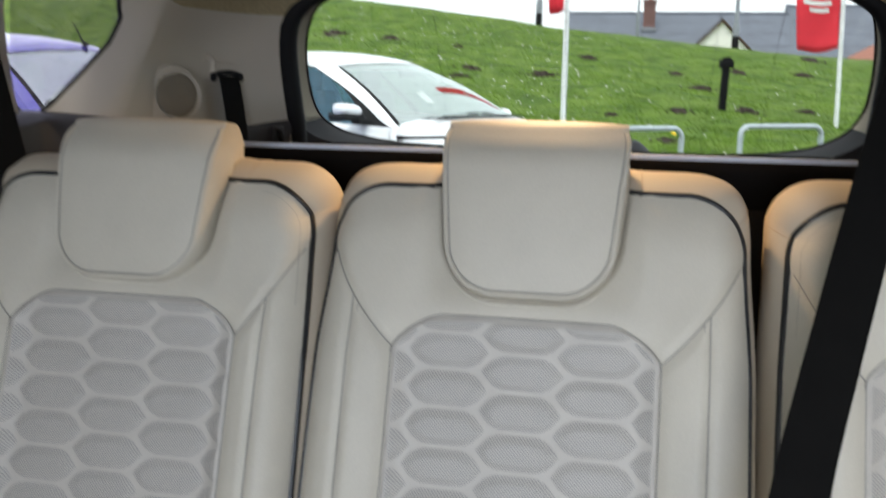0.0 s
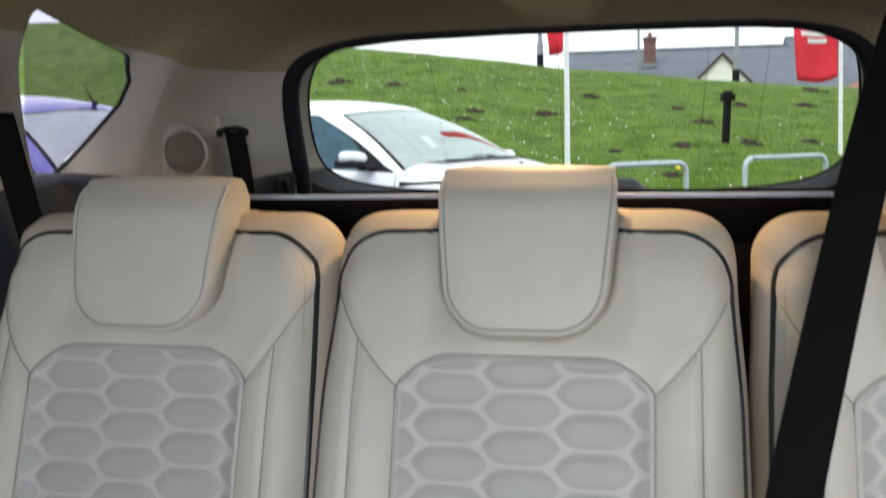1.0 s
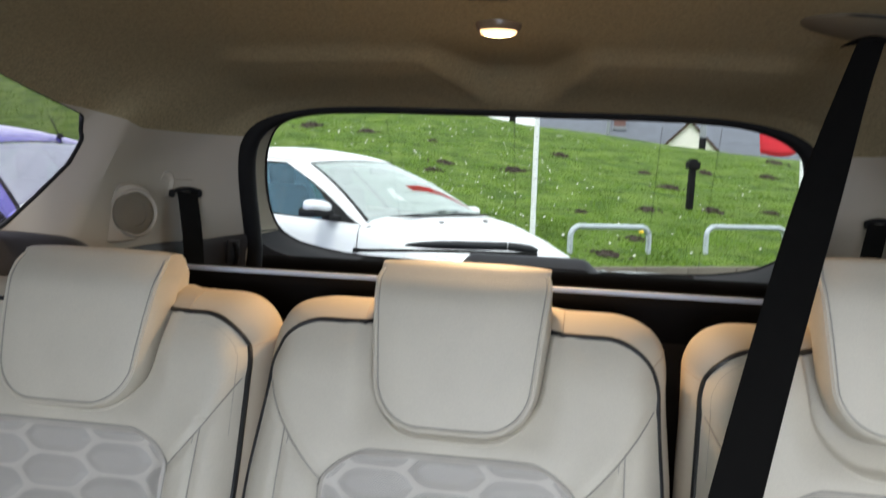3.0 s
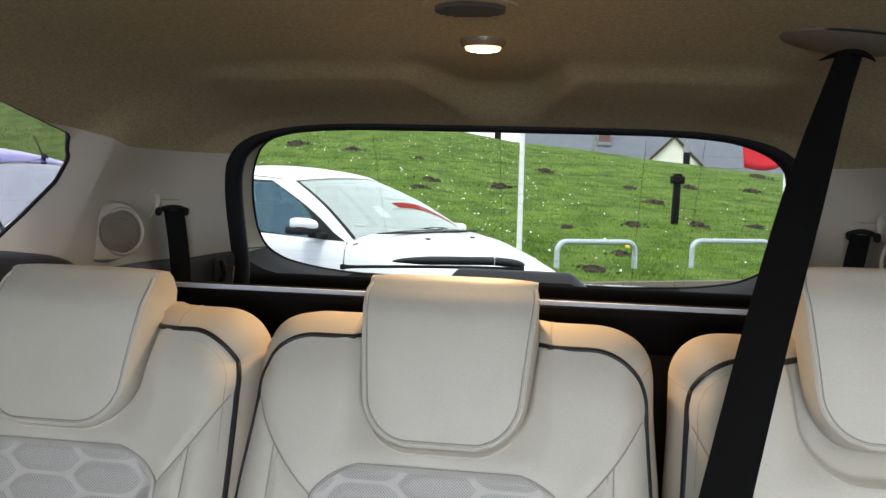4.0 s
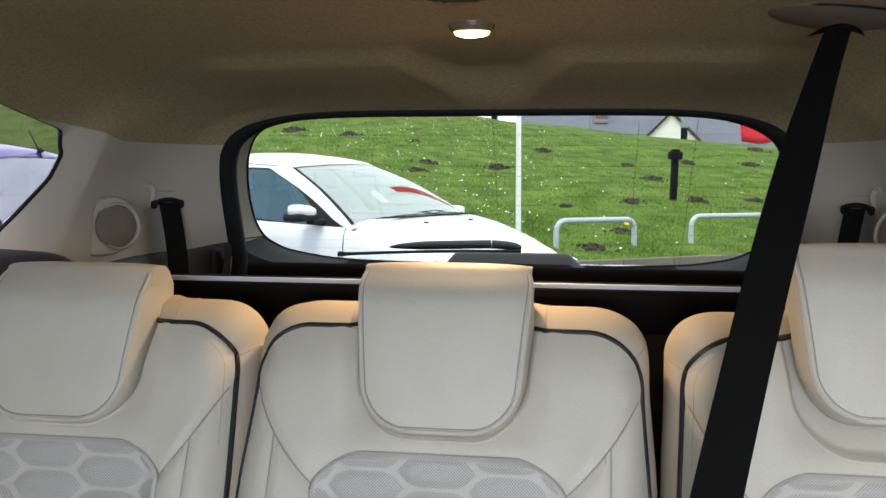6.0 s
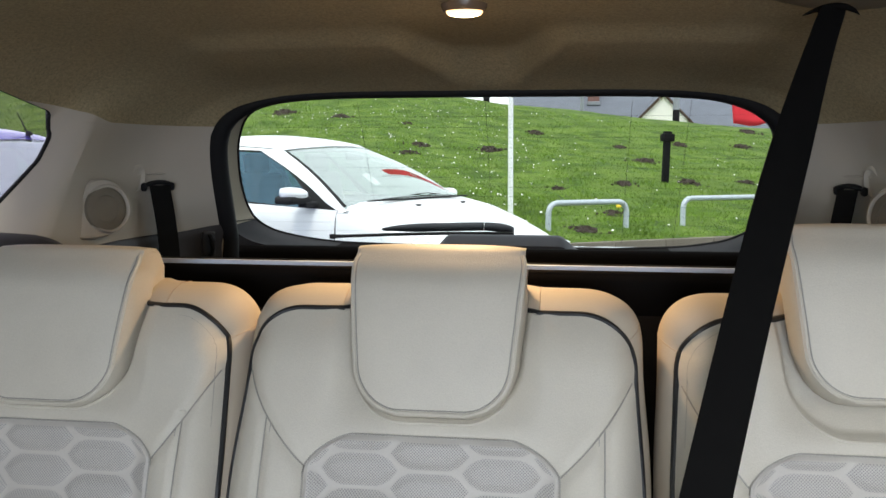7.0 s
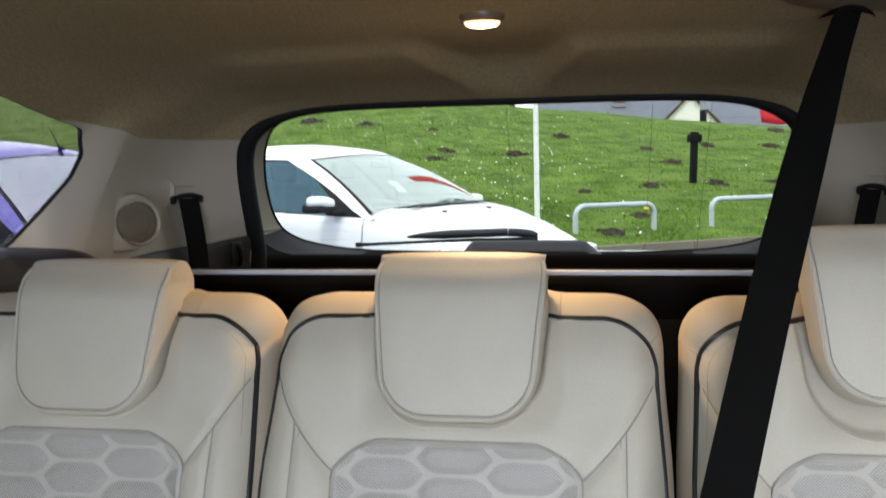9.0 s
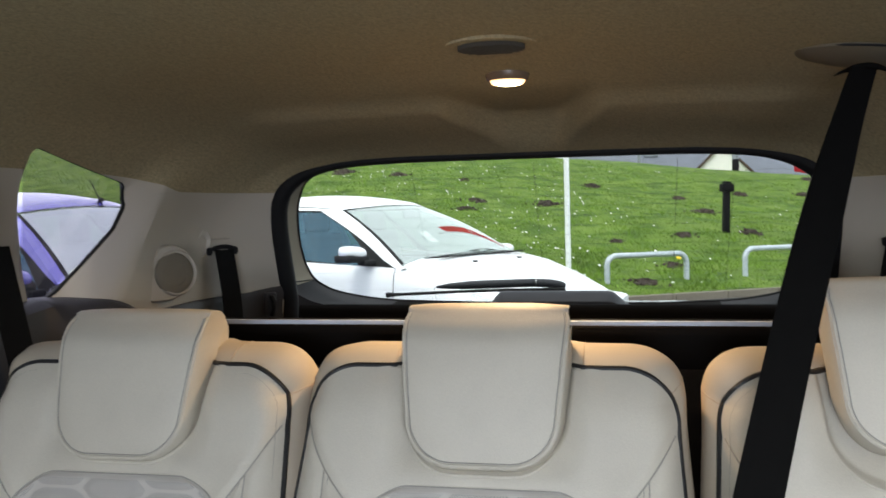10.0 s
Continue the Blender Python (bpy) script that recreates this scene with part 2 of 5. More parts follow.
# ---- mesh helpers ----
def smooth_all(me, angle=40):
    me.shade_smooth()
    me.set_sharp_from_angle(angle=radians(angle))


def part(name, bm, material, parent=None, label="", angle=40):
    """Links a bmesh as one mesh object under a thing or a part."""
    me = bpy.data.meshes.new(name)
    bmesh.ops.recalc_face_normals(bm, faces=bm.faces) if len(bm.faces) < 60000 else None
    bm.to_mesh(me)
    bm.free()
    me.materials.append(material)
    smooth_all(me, angle)
    ob = new(name, me)
    if parent is not None:
        ob.parent = parent
    return tagged(ob, label)


def grid_bm(points, rows, cols, close=False):
    """A sheet from points in row order."""
    bm = bmesh.new()
    vs = [bm.verts.new(p) for p in points]
    for i in range(rows - 1):
        for j in range(cols if close else cols - 1):
            a, b = i * cols + j, i * cols + (j + 1) % cols
            try:
                bm.faces.new((vs[a], vs[b], vs[b + cols], vs[a + cols]))
            except ValueError:
                pass
    return bm


def box_bm(sx, sy, sz, bevel=0.0, seg=2, at=(0, 0, 0), bm=None, turn=None):
    bm = bm or bmesh.new()
    m = Matrix.Translation(at) @ (turn or Matrix()) @ Matrix.Diagonal((sx, sy, sz, 1))
    r = bmesh.ops.create_cube(bm, size=1, matrix=m)
    if bevel:
        es = list({e for v in r["verts"] for e in v.link_edges})
        bmesh.ops.bevel(bm, geom=es, offset=bevel, segments=seg, affect="EDGES", profile=0.6)
    return bm


def tube_bm(path, radius, sides=8, closed=False, bm=None, flat=1.0):
    """A round (or flattened) tube along a path of points."""
    bm = bm or bmesh.new()
    path = [Vector(p) for p in path]
    n, rings = len(path), []
    up = Vector((0.13, 0.31, 0.94)).normalized()
    for i, p in enumerate(path):
        a = path[i - 1] if (i or closed) else path[0]
        b = path[(i + 1) % n] if (i < n - 1 or closed) else path[-1]
        d = (b - a).normalized()
        s = d.cross(up)
        if s.length < 1e-3:
            s = d.cross(Vector((1, 0, 0)))
        s.normalize()
        u = s.cross(d).normalized()
        r = radius[i] if isinstance(radius, (list, tuple)) else radius
        rings.append([bm.verts.new(p + r * (math.cos(k * math.tau / sides) * s + flat * math.sin(k * math.tau / sides) * u)) for k in range(sides)])
    for i in range(n if closed else n - 1):
        a, b = rings[i], rings[(i + 1) % n]
        for k in range(sides):
            bm.faces.new((a[k], a[(k + 1) % sides], b[(k + 1) % sides], b[k]))
    if not closed:
        bm.faces.new(rings[0])
        bm.faces.new(rings[-1][::-1])
    return bm


def lathe_bm(profile, sides=32, m=None, bm=None):
    """A turned form from (radius, height) pairs."""
    bm = bm or bmesh.new()
    m = m or Matrix()
    rings = []
    for r, h in profile:
        if r < 1e-6:
            rings.append([bm.verts.new(m @ Vector((0, 0, h)))])
        else:
            rings.append([bm.verts.new(m @ Vector((r * math.cos(k * math.tau / sides), r * math.sin(k * math.tau / sides), h))) for k in range(sides)])
    for a, b in zip(rings, rings[1:]):
        for k in range(sides):
            q = (k + 1) % sides
            if len(a) == 1 and len(b) == 1:
                continue
            if len(a) == 1:
                bm.faces.new((a[0], b[k], b[q]))
            elif len(b) == 1:
                bm.faces.new((a[k], a[q], b[0]))
            else:
                bm.faces.new((a[k], a[q], b[q], b[k]))
    return bm


def prism_bm(outline, vec, bm=None):
    """An outline of 3D points pushed along vec into a solid."""
    bm = bm or bmesh.new()
    lo = [bm.verts.new(Vector(p)) for p in outline]
    hi = [bm.verts.new(Vector(p) + Vector(vec)) for p in outline]
    n = len(lo)
    bm.faces.new(lo)
    bm.faces.new(hi[::-1])
    for i in range(n):
        bm.faces.new((lo[i], hi[i], hi[(i + 1) % n], lo[(i + 1) % n]))
    return bm


def rounded(points, r=0.03, seg=5):
    """A closed outline with its corners rounded by arcs."""
    out, n = [], len(points)
    for i in range(n):
        p, a, b = (Vector(points[k % n]) for k in (i, i - 1, i + 1))
        ra = min(r, 0.45 * (a - p).length, 0.45 * (b - p).length)
        s, e = p + (a - p).normalized() * ra, p + (b - p).normalized() * ra
        for k in range(seg + 1):
            t = k / seg
            out.append((1 - t) ** 2 * s + 2 * t * (1 - t) * p + t * t * e)
    return out


def cut(ob, cutters):
    """Cuts openings through a mesh object."""
    for bm in cutters:
        bmesh.ops.recalc_face_normals(bm, faces=bm.faces)
        me = bpy.data.meshes.new("opening")
        bm.to_mesh(me)
        bm.free()
        tool = new("opening", me)
        mod = ob.modifiers.new("cut", "BOOLEAN")
        mod.object, mod.operation, mod.solver = tool, "DIFFERENCE", "EXACT"
        done = bpy.data.meshes.new_from_object(ob.evaluated_get(bpy.context.evaluated_depsgraph_get()))
        ob.modifiers.remove(mod)
        bpy.data.objects.remove(tool)
        ob.data = done
        smooth_all(done, 35)
    return ob


def lerp(a, b, t):
    return a + (b - a) * t


def smooth(a, b, x):
    t = max(0.0, min(1.0, (x - a) / (b - a)))
    return t * t * (3 - 2 * t)


def table(x, rows):
    """Smoothly interpolated columns of a table whose first column is x."""
    if x <= rows[0][0]:
        return rows[0][1:]
    for a, b in zip(rows, rows[1:]):
        if x <= b[0]:
            t = (x - a[0]) / (b[0] - a[0])
            return [lerp(p, q, t) for p, q in zip(a[1:], b[1:])]
    return rows[-1][1:]


# ---- the car's inside: one lofted shell ----
# y at height 1.2, half width, roof height, squareness, lean of the section
RINGS = [
    (-1.15, 0.74, 1.40, 3.2, 0.0), (-0.7, 0.79, 1.52, 3.4, 0.0), (0.0, 0.80, 1.570, 3.6, 0.0), (0.7, 0.80, 1.567, 3.8, 0.0),
    (1.1, 0.80, 1.552, 4.0, 0.0), (1.20, 0.797, 1.540, 4.4, -0.40), (1.29, 0.785, 1.514, 5.0, -0.88), (1.305, 0.772, 1.510, 5.0, -0.88), (1.355, 0.709, 1.502, 5.0, -0.85),
    (1.372, 0.698, 1.499, 5.0, -0.80), (1.42, 0.699, 1.495, 5.0, -0.70), (1.49, 0.703, 1.490, 5.0, -0.52), (1.56, 0.704, 1.486, 5.0, -0.25), (1.62, 0.702, 1.478, 5.2, -0.08),
    (1.68, 0.695, 1.472, 5.4, 0.05), (1.73, 0.678, 1.464, 5.8, 0.13), (1.765, 0.656, 1.459, 6.2, 0.19), (1.79, 0.637, 1.455, 5.9, 0.24), (1.815, 0.614, 1.450, 5.7, 0.30), (1.835, 0.588, 1.446, 5.6, 0.35)]
SHOULDER = 1.15


def seam_height(y):
    """Where the pillar trim meets the headliner."""
    return lerp(1.405, 1.373, smooth(1.22, 1.48, y))


def lean_z(z):
    z = max(z, 1.13)
    return z - 1.2 if z < 1.36 else 0.16 + 0.05 * (1 - math.exp(-(z - 1.36) / 0.05))


def ring_at(y, z):
    """The section that passes through a point of the car's side."""
    a, b = -1.15, 1.835
    for _ in range(30):
        m = (a + b) / 2
        if m - table(m, RINGS)[3] * lean_z(z) < y:
            a = m
        else:
            b = m
    return a


# the roof's own line behind the lamp: y, half width, height
ROOF = [(0.9, 0.80, 1.560), (1.1, 0.80, 1.552), (1.284, 0.782, 1.540), (1.475, 0.745, 1.514), (1.575, 0.714, 1.495), (1.66, 0.670, 1.478), (1.72, 0.622, 1.460), (1.762, 0.590, 1.443), (1.85, 0.545, 1.41)]


def roof_line(y0, col):
    """A column of ROOF, evened out, where a section meets the roof."""
    y = y0 - 0.21 * table(y0, RINGS)[3]
    return sum(table(y + d, ROOF)[col] for d in np.linspace(-0.07, 0.07, 15)) / 15


def half_width(y, z):
    """Half width of a section; the pillar's fold fades out towards the roof."""
    w = table(y, RINGS)[0]
    k = smooth(1.31, 1.45, z)
    return w if k <= 0 or y < 1.1 else lerp(w, roof_line(y, 0), k)


def roof_height(y):
    return roof_line(y, 1) if y > 1.1 else table(y, RINGS)[1]


def wall_x(y, z):
    """Half width of the inside at a place along the car and a height."""
    y0 = ring_at(y, z)
    w, zt, n, lean = table(y0, RINGS)
    w, zt = half_width(y0, z), roof_height(y0)
    u = max(0.0, min(0.999, (z - SHOULDER) / (zt - SHOULDER)))
    return w * (1 - u ** n) ** (1 / n)


def section(y, grow=0.0, low=0.5, n_side=16, n_top=80, relief=True):
    """Half of a section of the shell, from the low left edge to the middle of the roof."""
    w, zt, n, lean = table(y, RINGS)
    w, zt = w + grow, roof_height(y) + grow
    pts = []
    for i in range(n_side):
        z = lerp(low, SHOULDER, i / n_side)
        pts.append(Vector((-w - 0.03 * smooth(SHOULDER, 0.7, z), y - lean * lean_z(z), z)))
    turn, first = 0.5 ** (1 / n), round(0.2 * n_top)
    joint = round(0.75 * first)
    for i in range(n_top + 1):
        if i <= first:
            vs = min((seam_height(y) - SHOULDER) / (zt - SHOULDER), 0.92 * turn)
            v = vs * i / joint if i <= joint else lerp(vs, turn, (i - joint) / (first - joint))
            u = (1 - v ** n) ** (1 / n)
        else:
            u = turn * (n_top - i) / (n_top - first)
            v = (1 - u ** n) ** (1 / n)
        z = SHOULDER + (zt - SHOULDER) * v
        x = -(half_width(y, z) + grow) * u
        p = Vector((x, y - lean * lean_z(z), z))
        if relief:
            # dished middle behind the lamp, narrowing towards the tailgate
            yy = p.y
            edge = lerp(0.165, 0.085, smooth(1.42, 1.74, yy))
            dish = smooth(edge, edge - 0.050, abs(x - 0.004)) * smooth(1.76, 1.60, yy)
            p.z += 0.036 * dish * max(0.0, min(1.0, (yy - 1.39) / 0.30)) ** 1.15
            # rounded lip along the rim of the dish
            rim = math.exp(-((abs(x - 0.004) - edge + 0.012) / 0.016) ** 2) * smooth(1.42, 1.50, yy) * smooth(1.77, 1.71, yy)
            p.z -= 0.0035 * rim
            # slight swell of the header on both sides of the dish
            p.z -= 0.012 * (1 - dish) * smooth(1.44, 1.50, yy) * smooth(1.76, 1.54, yy) * smooth(0.56, 0.42, abs(x))
        pts.append(p)
    return pts


def side_opening(outline, side, r=0.03):
    """A cutter through the car's side from a (y, z) outline; it widens outwards."""
    pts = rounded([(0, y, z) for y, z in outline], r)
    c = sum(pts, Vector()) / len(pts)
    inner = [Vector((side * 0.55, p.y, p.z)) for p in pts]
    wall = [Vector((side * (wall_x(p.y, p.z) + 0.004), p.y, p.z)) for p in pts]
    wide = []
    for p in pts:
        d = Vector((0, p.y, p.z)) - Vector((0, c.y, c.z))
        q = c + d * (1 + (0.11 + 0.20 * smooth(0.0, 0.09, d.y)) / max(d.length, 0.02))
        wide.append(Vector((side * 0.95, q.y, q.z)))
    n = len(pts)
    bm = grid_bm(inner + wall + wide, 3, n, close=True)
    vs = bm.verts[:]
    bm.faces.new(vs[:n])
    bm.faces.new(vs[-n:])
    for f in bm.faces:
        f.material_index = 3
    return bm


QUARTER = [(1.190, 1.440), (1.33, 1.413), (1.455, 1.388), (1.452, 1.348), (1.417, 1.304), (1.348, 1.242), (1.288, 1.193), (1.255, 1.179), (1.235, 1.174), (1.222, 1.30)]
REARDOOR = [(0.15, 1.46), (1.06, 1.445), (1.08, 1.16), (0.15, 1.12)]
FRONTDOOR = [(-0.62, 1.40), (0.03, 1.455), (0.03, 1.12), (-0.95, 1.08)]

def solid_shell():
    """The car's upper body as one closed skin, 5 cm thick."""
    ys = list(np.arange(-1.15, 1.1, 0.05)) + list(np.arange(1.1, 1.827, 0.0125)) + [1.835]
    bm = bmesh.new()
    sheets = []
    for grow, relief in ((0.0, True), (0.05, False)):
        sheet = []
        for y in ys:
            half = section(y, grow, 0.28, relief=relief)
            full = half + [Vector((-p.x, p.y, p.z)) for p in half[-2::-1]]
            sheet.append([bm.verts.new(p) for p in full])
        sheets.append(sheet)
    n, c = len(ys), len(sheets[0][0])
    for k, sheet in enumerate(sheets):
        for i in range(n - 1):
            for j in range(c - 1):
                f = bm.faces.new((sheet[i][j], sheet[i][j + 1], sheet[i + 1][j + 1], sheet[i + 1][j]))
                f.material_index = 2 if k else (1 if 28 <= j < c - 29 else 0)
    a, b = sheets
    for i in (0, n - 1):
        for j in range(c - 1):
            bm.faces.new((a[i][j], a[i][j + 1], b[i][j + 1], b[i][j]))
    for j in (0, c - 1):
        for i in range(n - 1):
            bm.faces.new((a[i][j], a[i + 1][j], b[i + 1][j], b[i][j]))
    return bm


whole = part("car_body", solid_shell(), TRIM)
whole.data.materials.append(LINER)
whole.data.materials.append(OWNPAINT)
whole.data.materials.append(RUBBER)
cut(whole, [side_opening(o, s, r) for s in (-1, 1) for o, r in ((QUARTER, 0.016), (REARDOOR, 0.05), (FRONTDOOR, 0.05))])
for key, name, material, label, cat in ((0, "car_inner_trim", TRIM, "beige plastic pillar trim lining the car's inside", "car trim"),
                                        (1, "ceiling", LINER, "beige cloth headliner with dished middle at the tailgate", "headliner"),
                                        (2, "car_outer_body", OWNPAINT, "dark painted outer body of the car", "car body"),
                                        (3, "window_reveal", RUBBER, "black reveals of the side window openings", "window reveal")):
    bm = bmesh.new()
    bm.from_mesh(whole.data)
    bmesh.ops.delete(bm, geom=[f for f in bm.faces if f.material_index != key], context="FACES")
    for f in bm.faces:
        f.material_index = 0
    tagged(part(name, bm, material), label, cat, kind="structure")
bpy.data.objects.remove(whole)

# floor, load floor and dash close the car below and ahead
part("car_floor", box_bm(1.62, 3.3, 0.06, 0.01, at=(0, 0.5, 0.36)), CARPET)
tagged(bpy.data.objects["car_floor"], "dark carpeted floor of the car", "car floor", kind="structure")
part("load_floor", box_bm(1.2, 0.95, 0.04, 0.01, at=(0, 1.72, 0.66)), CARPET)
tagged(bpy.data.objects["load_floor"], "dark carpeted load floor behind the seats", "load floor", kind="structure")
part("bulkhead", box_bm(1.5, 0.12, 0.66, 0.05, at=(0, -1.12, 0.74)), DARKTRIM)
tagged(bpy.data.objects["bulkhead"], "dark plastic dashboard below the windscreen", "dashboard", kind="structure")


def pane(name, outline, thick, material, label):
    ob = part(name, prism_bm(outline, thick), material)
    ob.visible_shadow = False
    return tagged(ob, label, "window", kind="structure")


for s in (-1, 1):
    side = "left" if s < 0 else "right"
    for nm, o, x in (("quarter", QUARTER, 0.785), ("rear_door", REARDOOR, 0.80), ("front_door", FRONTDOOR, 0.80)):
        c = Vector((0, sum(p[0] for p in o) / len(o), sum(p[1] for p in o) / len(o)))
        pts = []
        for y, z in o:
            d = Vector((0, y, z)) - c
            if nm == "quarter":
                q = c + Vector((0, d.y * (1.75 if d.y > 0 else 1.06), d.z * 1.06))
            else:
                q = c + d * 1.06
            pts.append((s * (x + 0.02 - 0.24 * max(0, q.z - 1.2)), q.y, q.z))
        # rear door panes are out of view, darkened to dim the sky light inside
        tinted = nm == "rear_door"
        pn = pane("window_%s_%s" % (nm, side), rounded(pts, 0.05), (s * 0.004, 0, 0), DIMGLASS if tinted else QUARTERGLASS if nm == "quarter" else CARGLASS, "%s side window glass of the car" % ("unseen light-dimming dark" if tinted else "clear"))
        pn.visible_shadow = tinted
pane("windscreen", [(-0.7, -1.5, 1.06), (0.7, -1.5, 1.06), (0.62, -0.98, 1.45), (-0.62, -0.98, 1.45)], (0, -0.004, 0.004), CARGLASS, "clear windscreen of the car")

# black seal round each quarter window
for s in (-1, 1):
    pts = []
    for p in rounded([(0, y, z) for y, z in QUARTER[2:-1]], 0.012):
        x = wall_x(p.y, p.z)
        pts.append((s * (x + 0.004), p.y, p.z))
    tagged(part("window_seal", tube_bm(pts[2:-2], 0.0042, 8), RUBBER), "black rubber seal round the quarter window", "window seal", kind="structure")

# ---- tailgate ----
def opening_ring(grow=0.0, back=0.0, low=1.0):
    half = section(1.835, grow, low, 8, 80, relief=False)
    full = half + [Vector((-p.x, p.y, p.z)) for p in half[-2::-1]]
    return [p + Vector((0, back, 0)) for p in full]


ring = opening_ring(-0.002, 0.012)
seal = part("tailgate_seal", tube_bm(ring, [lerp(0.021, 0.011, smooth(0.60, 0.42, abs(p.x)) * smooth(1.3, 1.42, p.z)) for p in ring], 10), RUBBER)
tagged(seal, "black rubber seal round the tailgate opening", "door seal", kind="structure")

GLASS_EDGE = [(-0.505, 1.428), (-0.558, 1.402), (-0.594, 1.344), (-0.613, 1.266), (-0.617, 1.200), (-0.607, 1.157), (-0.566, 1.127), (-0.485, 1.107), (-0.40, 1.097), (-0.20, 1.090), (0.0, 1.087),
              (0.25, 1.088), (0.44, 1.098), (0.534, 1.116), (0.590, 1.150), (0.612, 1.200), (0.608, 1.266), (0.592, 1.344), (0.568, 1.402), (0.514, 1.430), (0.36, 1.441), (0.0, 1.447), (-0.36, 1.441)]


def on_glass(x, z, off=0.0):
    return Vector((x, 2.17 - 0.77 * (z - 1.1) - 0.10 * (x / 0.6) ** 2 * 0.3 + off, z))


tailgate = tagged(new("tailgate"), "tailgate with a wide heated rear window and wiper", "tailgate")
edge = rounded([(x, 0, z) for x, z in GLASS_EDGE], 0.04, 4)


def glass_frame(inner_scale, off):
    return [on_glass(p.x * inner_scale[0], 1.27 + (p.z - 1.27) * inner_scale[1], off) for p in edge]


# inner surround: from just behind the seal to the edge of the glass
N = len(edge)
inner = glass_frame((1, 1), 0.0)
front = []
for p in edge:
    q = Vector((p.x * 0.99, 0, 1.27 + (p.z - 1.27) * 1.03))
    front.append(Vector((q.x, 1.87 - 0.35 * (q.z - 1.1) + 0.055, q.z)))
mid = [a.lerp(b, 0.5) + Vector((0, 0, 0)) for a, b in zip(front, inner)]
outer_edge = [Vector((p.x * 1.06, p.y, 1.27 + (p.z - 1.27) * 1.09)) for p in front]
bm = grid_bm(outer_edge + front + mid + inner, 4, N, close=True)


def trim_piece(src, keep):
    b = src.copy()
    bmesh.ops.delete(b, geom=[f for f in b.faces if not keep(f.calc_center_median())], context="FACES")
    return b


for sx in (-1, 1):
    part("side_trim", trim_piece(bm, lambda c: 1.158 < c.z < 1.412 and c.x * sx > 0), TAUPE, tailgate, "beige plastic trim beside the glass")
    part("corner_trim", trim_piece(bm, lambda c: c.z <= 1.158 and c.x * sx > 0.40), CORNER, tailgate, "grey-brown plastic corner trim below the glass")
    seam = [a.lerp(b, t) + Vector((-sx * 0.001, 0, 0.001)) for a, b in ((min(front, key=lambda p: abs(p.z - 1.160) + (p.x * sx < 0)), min(inner, key=lambda p: abs(p.z - 1.160) + (p.x * sx < 0))),) for t in np.linspace(0, 1, 6)]
    part("trim_joint", tube_bm(seam, 0.0012, 5), RUBBER, tailgate)
part("upper_trim", trim_piece(bm, lambda c: c.z >= 1.412), DARKTRIM, tailgate, "black plastic trim above the glass")
part("lower_trim", trim_piece(bm, lambda c: c.z <= 1.158 and abs(c.x) <= 0.40), MATTBLACK, tailgate, "black plastic trim below the glass")
part("glass_edge_band", tube_bm([on_glass(p.x * 0.998, p.z + 0.001, -0.002) for p in edge], 0.0032, 6, closed=True), RUBBER, tailgate, "black printed edge of the glass")
bm.free()
glass = part("rear_glass", prism_bm([on_glass(p.x * 1.01, p.z, 0.004) for p in edge], (0, 0.004, 0.003)), CARGLASS, tailgate, "clear heated rear window")
glass.visible_shadow = False
LOWER = [(1.905, 0.60), (1.903, 1.095), (1.906, 1.105), (1.914, 1.111), (1.925, 1.1125), (2.13, 1.078), (2.13, 0.60)]
part("lower_panel", prism_bm([(-0.588, y, z) for y, z in LOWER], (1.176, 0, 0)), MATTBLACK, tailgate, "black plastic lower tailgate panel")
part("outer_skin", prism_bm([(-0.72, 2.2, 1.09), (0.72, 2.2, 1.09), (0.78, 2.28, 0.45), (-0.78, 2.28, 0.45)], (0, 0.03, 0)), OWNPAINT, tailgate)
# hump over the wiper motor
hump = []
for i in range(41):
    x = lerp(-0.17, 0.20, i / 40)
    h = 0.038 * smooth(-0.168, -0.120, x) * smooth(0.194, 0.138, x)
    hump.append((x, 1.088 + h))
hp = [on_glass(x, 1.070, -0.110) for x, z in hump] + [on_glass(x, lerp(1.074, z, 0.55), -0.085) for x, z in hump] + [on_glass(x, lerp(1.078, z, 0.90), -0.055) for x, z in hump] + [on_glass(x, z, -0.030) for x, z in hump] + [on_glass(x, z - 0.003, -0.004) for x, z in hump]
part("wiper_motor_cover", grid_bm(hp, 5, 41), GREYPLASTIC, tailgate, "dark grey plastic wiper motor cover")
# wiper outside the glass
wiper = part("wiper_blade", tube_bm([on_glass(lerp(-0.432, 0.03, t), lerp(1.1105, 1.124, t) + 0.003 * math.sin(3 * t), 0.028) for t in np.linspace(0, 1, 14)], [0.0058] + [0.0042] * 13, 8), RUBBER, tailgate, "black rubber wiper blade")
part("blade_tip", box_bm(0.016, 0.012, 0.013, 0.003, 2, at=on_glass(-0.430, 1.1110, 0.026)), RUBBER, wiper, "black blade end cap")
arm_pts = [on_glass(lerp(-0.305, -0.046, t), lerp(1.130, 1.1405, t ** 0.7), 0.045) for t in np.linspace(0, 1, 12)]
arm = part("wiper_arm", tube_bm(arm_pts, [0.0025, 0.007, 0.0095, 0.011] + [0.012] * 8, 10, flat=0.9), GREYPLASTIC, tailgate, "dark grey plastic wiper arm")
part("arm_root", tube_bm([on_glass(x, z, 0.044) for x, z in ((-0.044, 1.1405), (-0.01, 1.1385), (0.015, 1.135), (0.028, 1.131))], [0.0122, 0.012, 0.011, 0.008], 10, flat=0.9), GREYPLASTIC, arm, "dark grey wiper arm root")
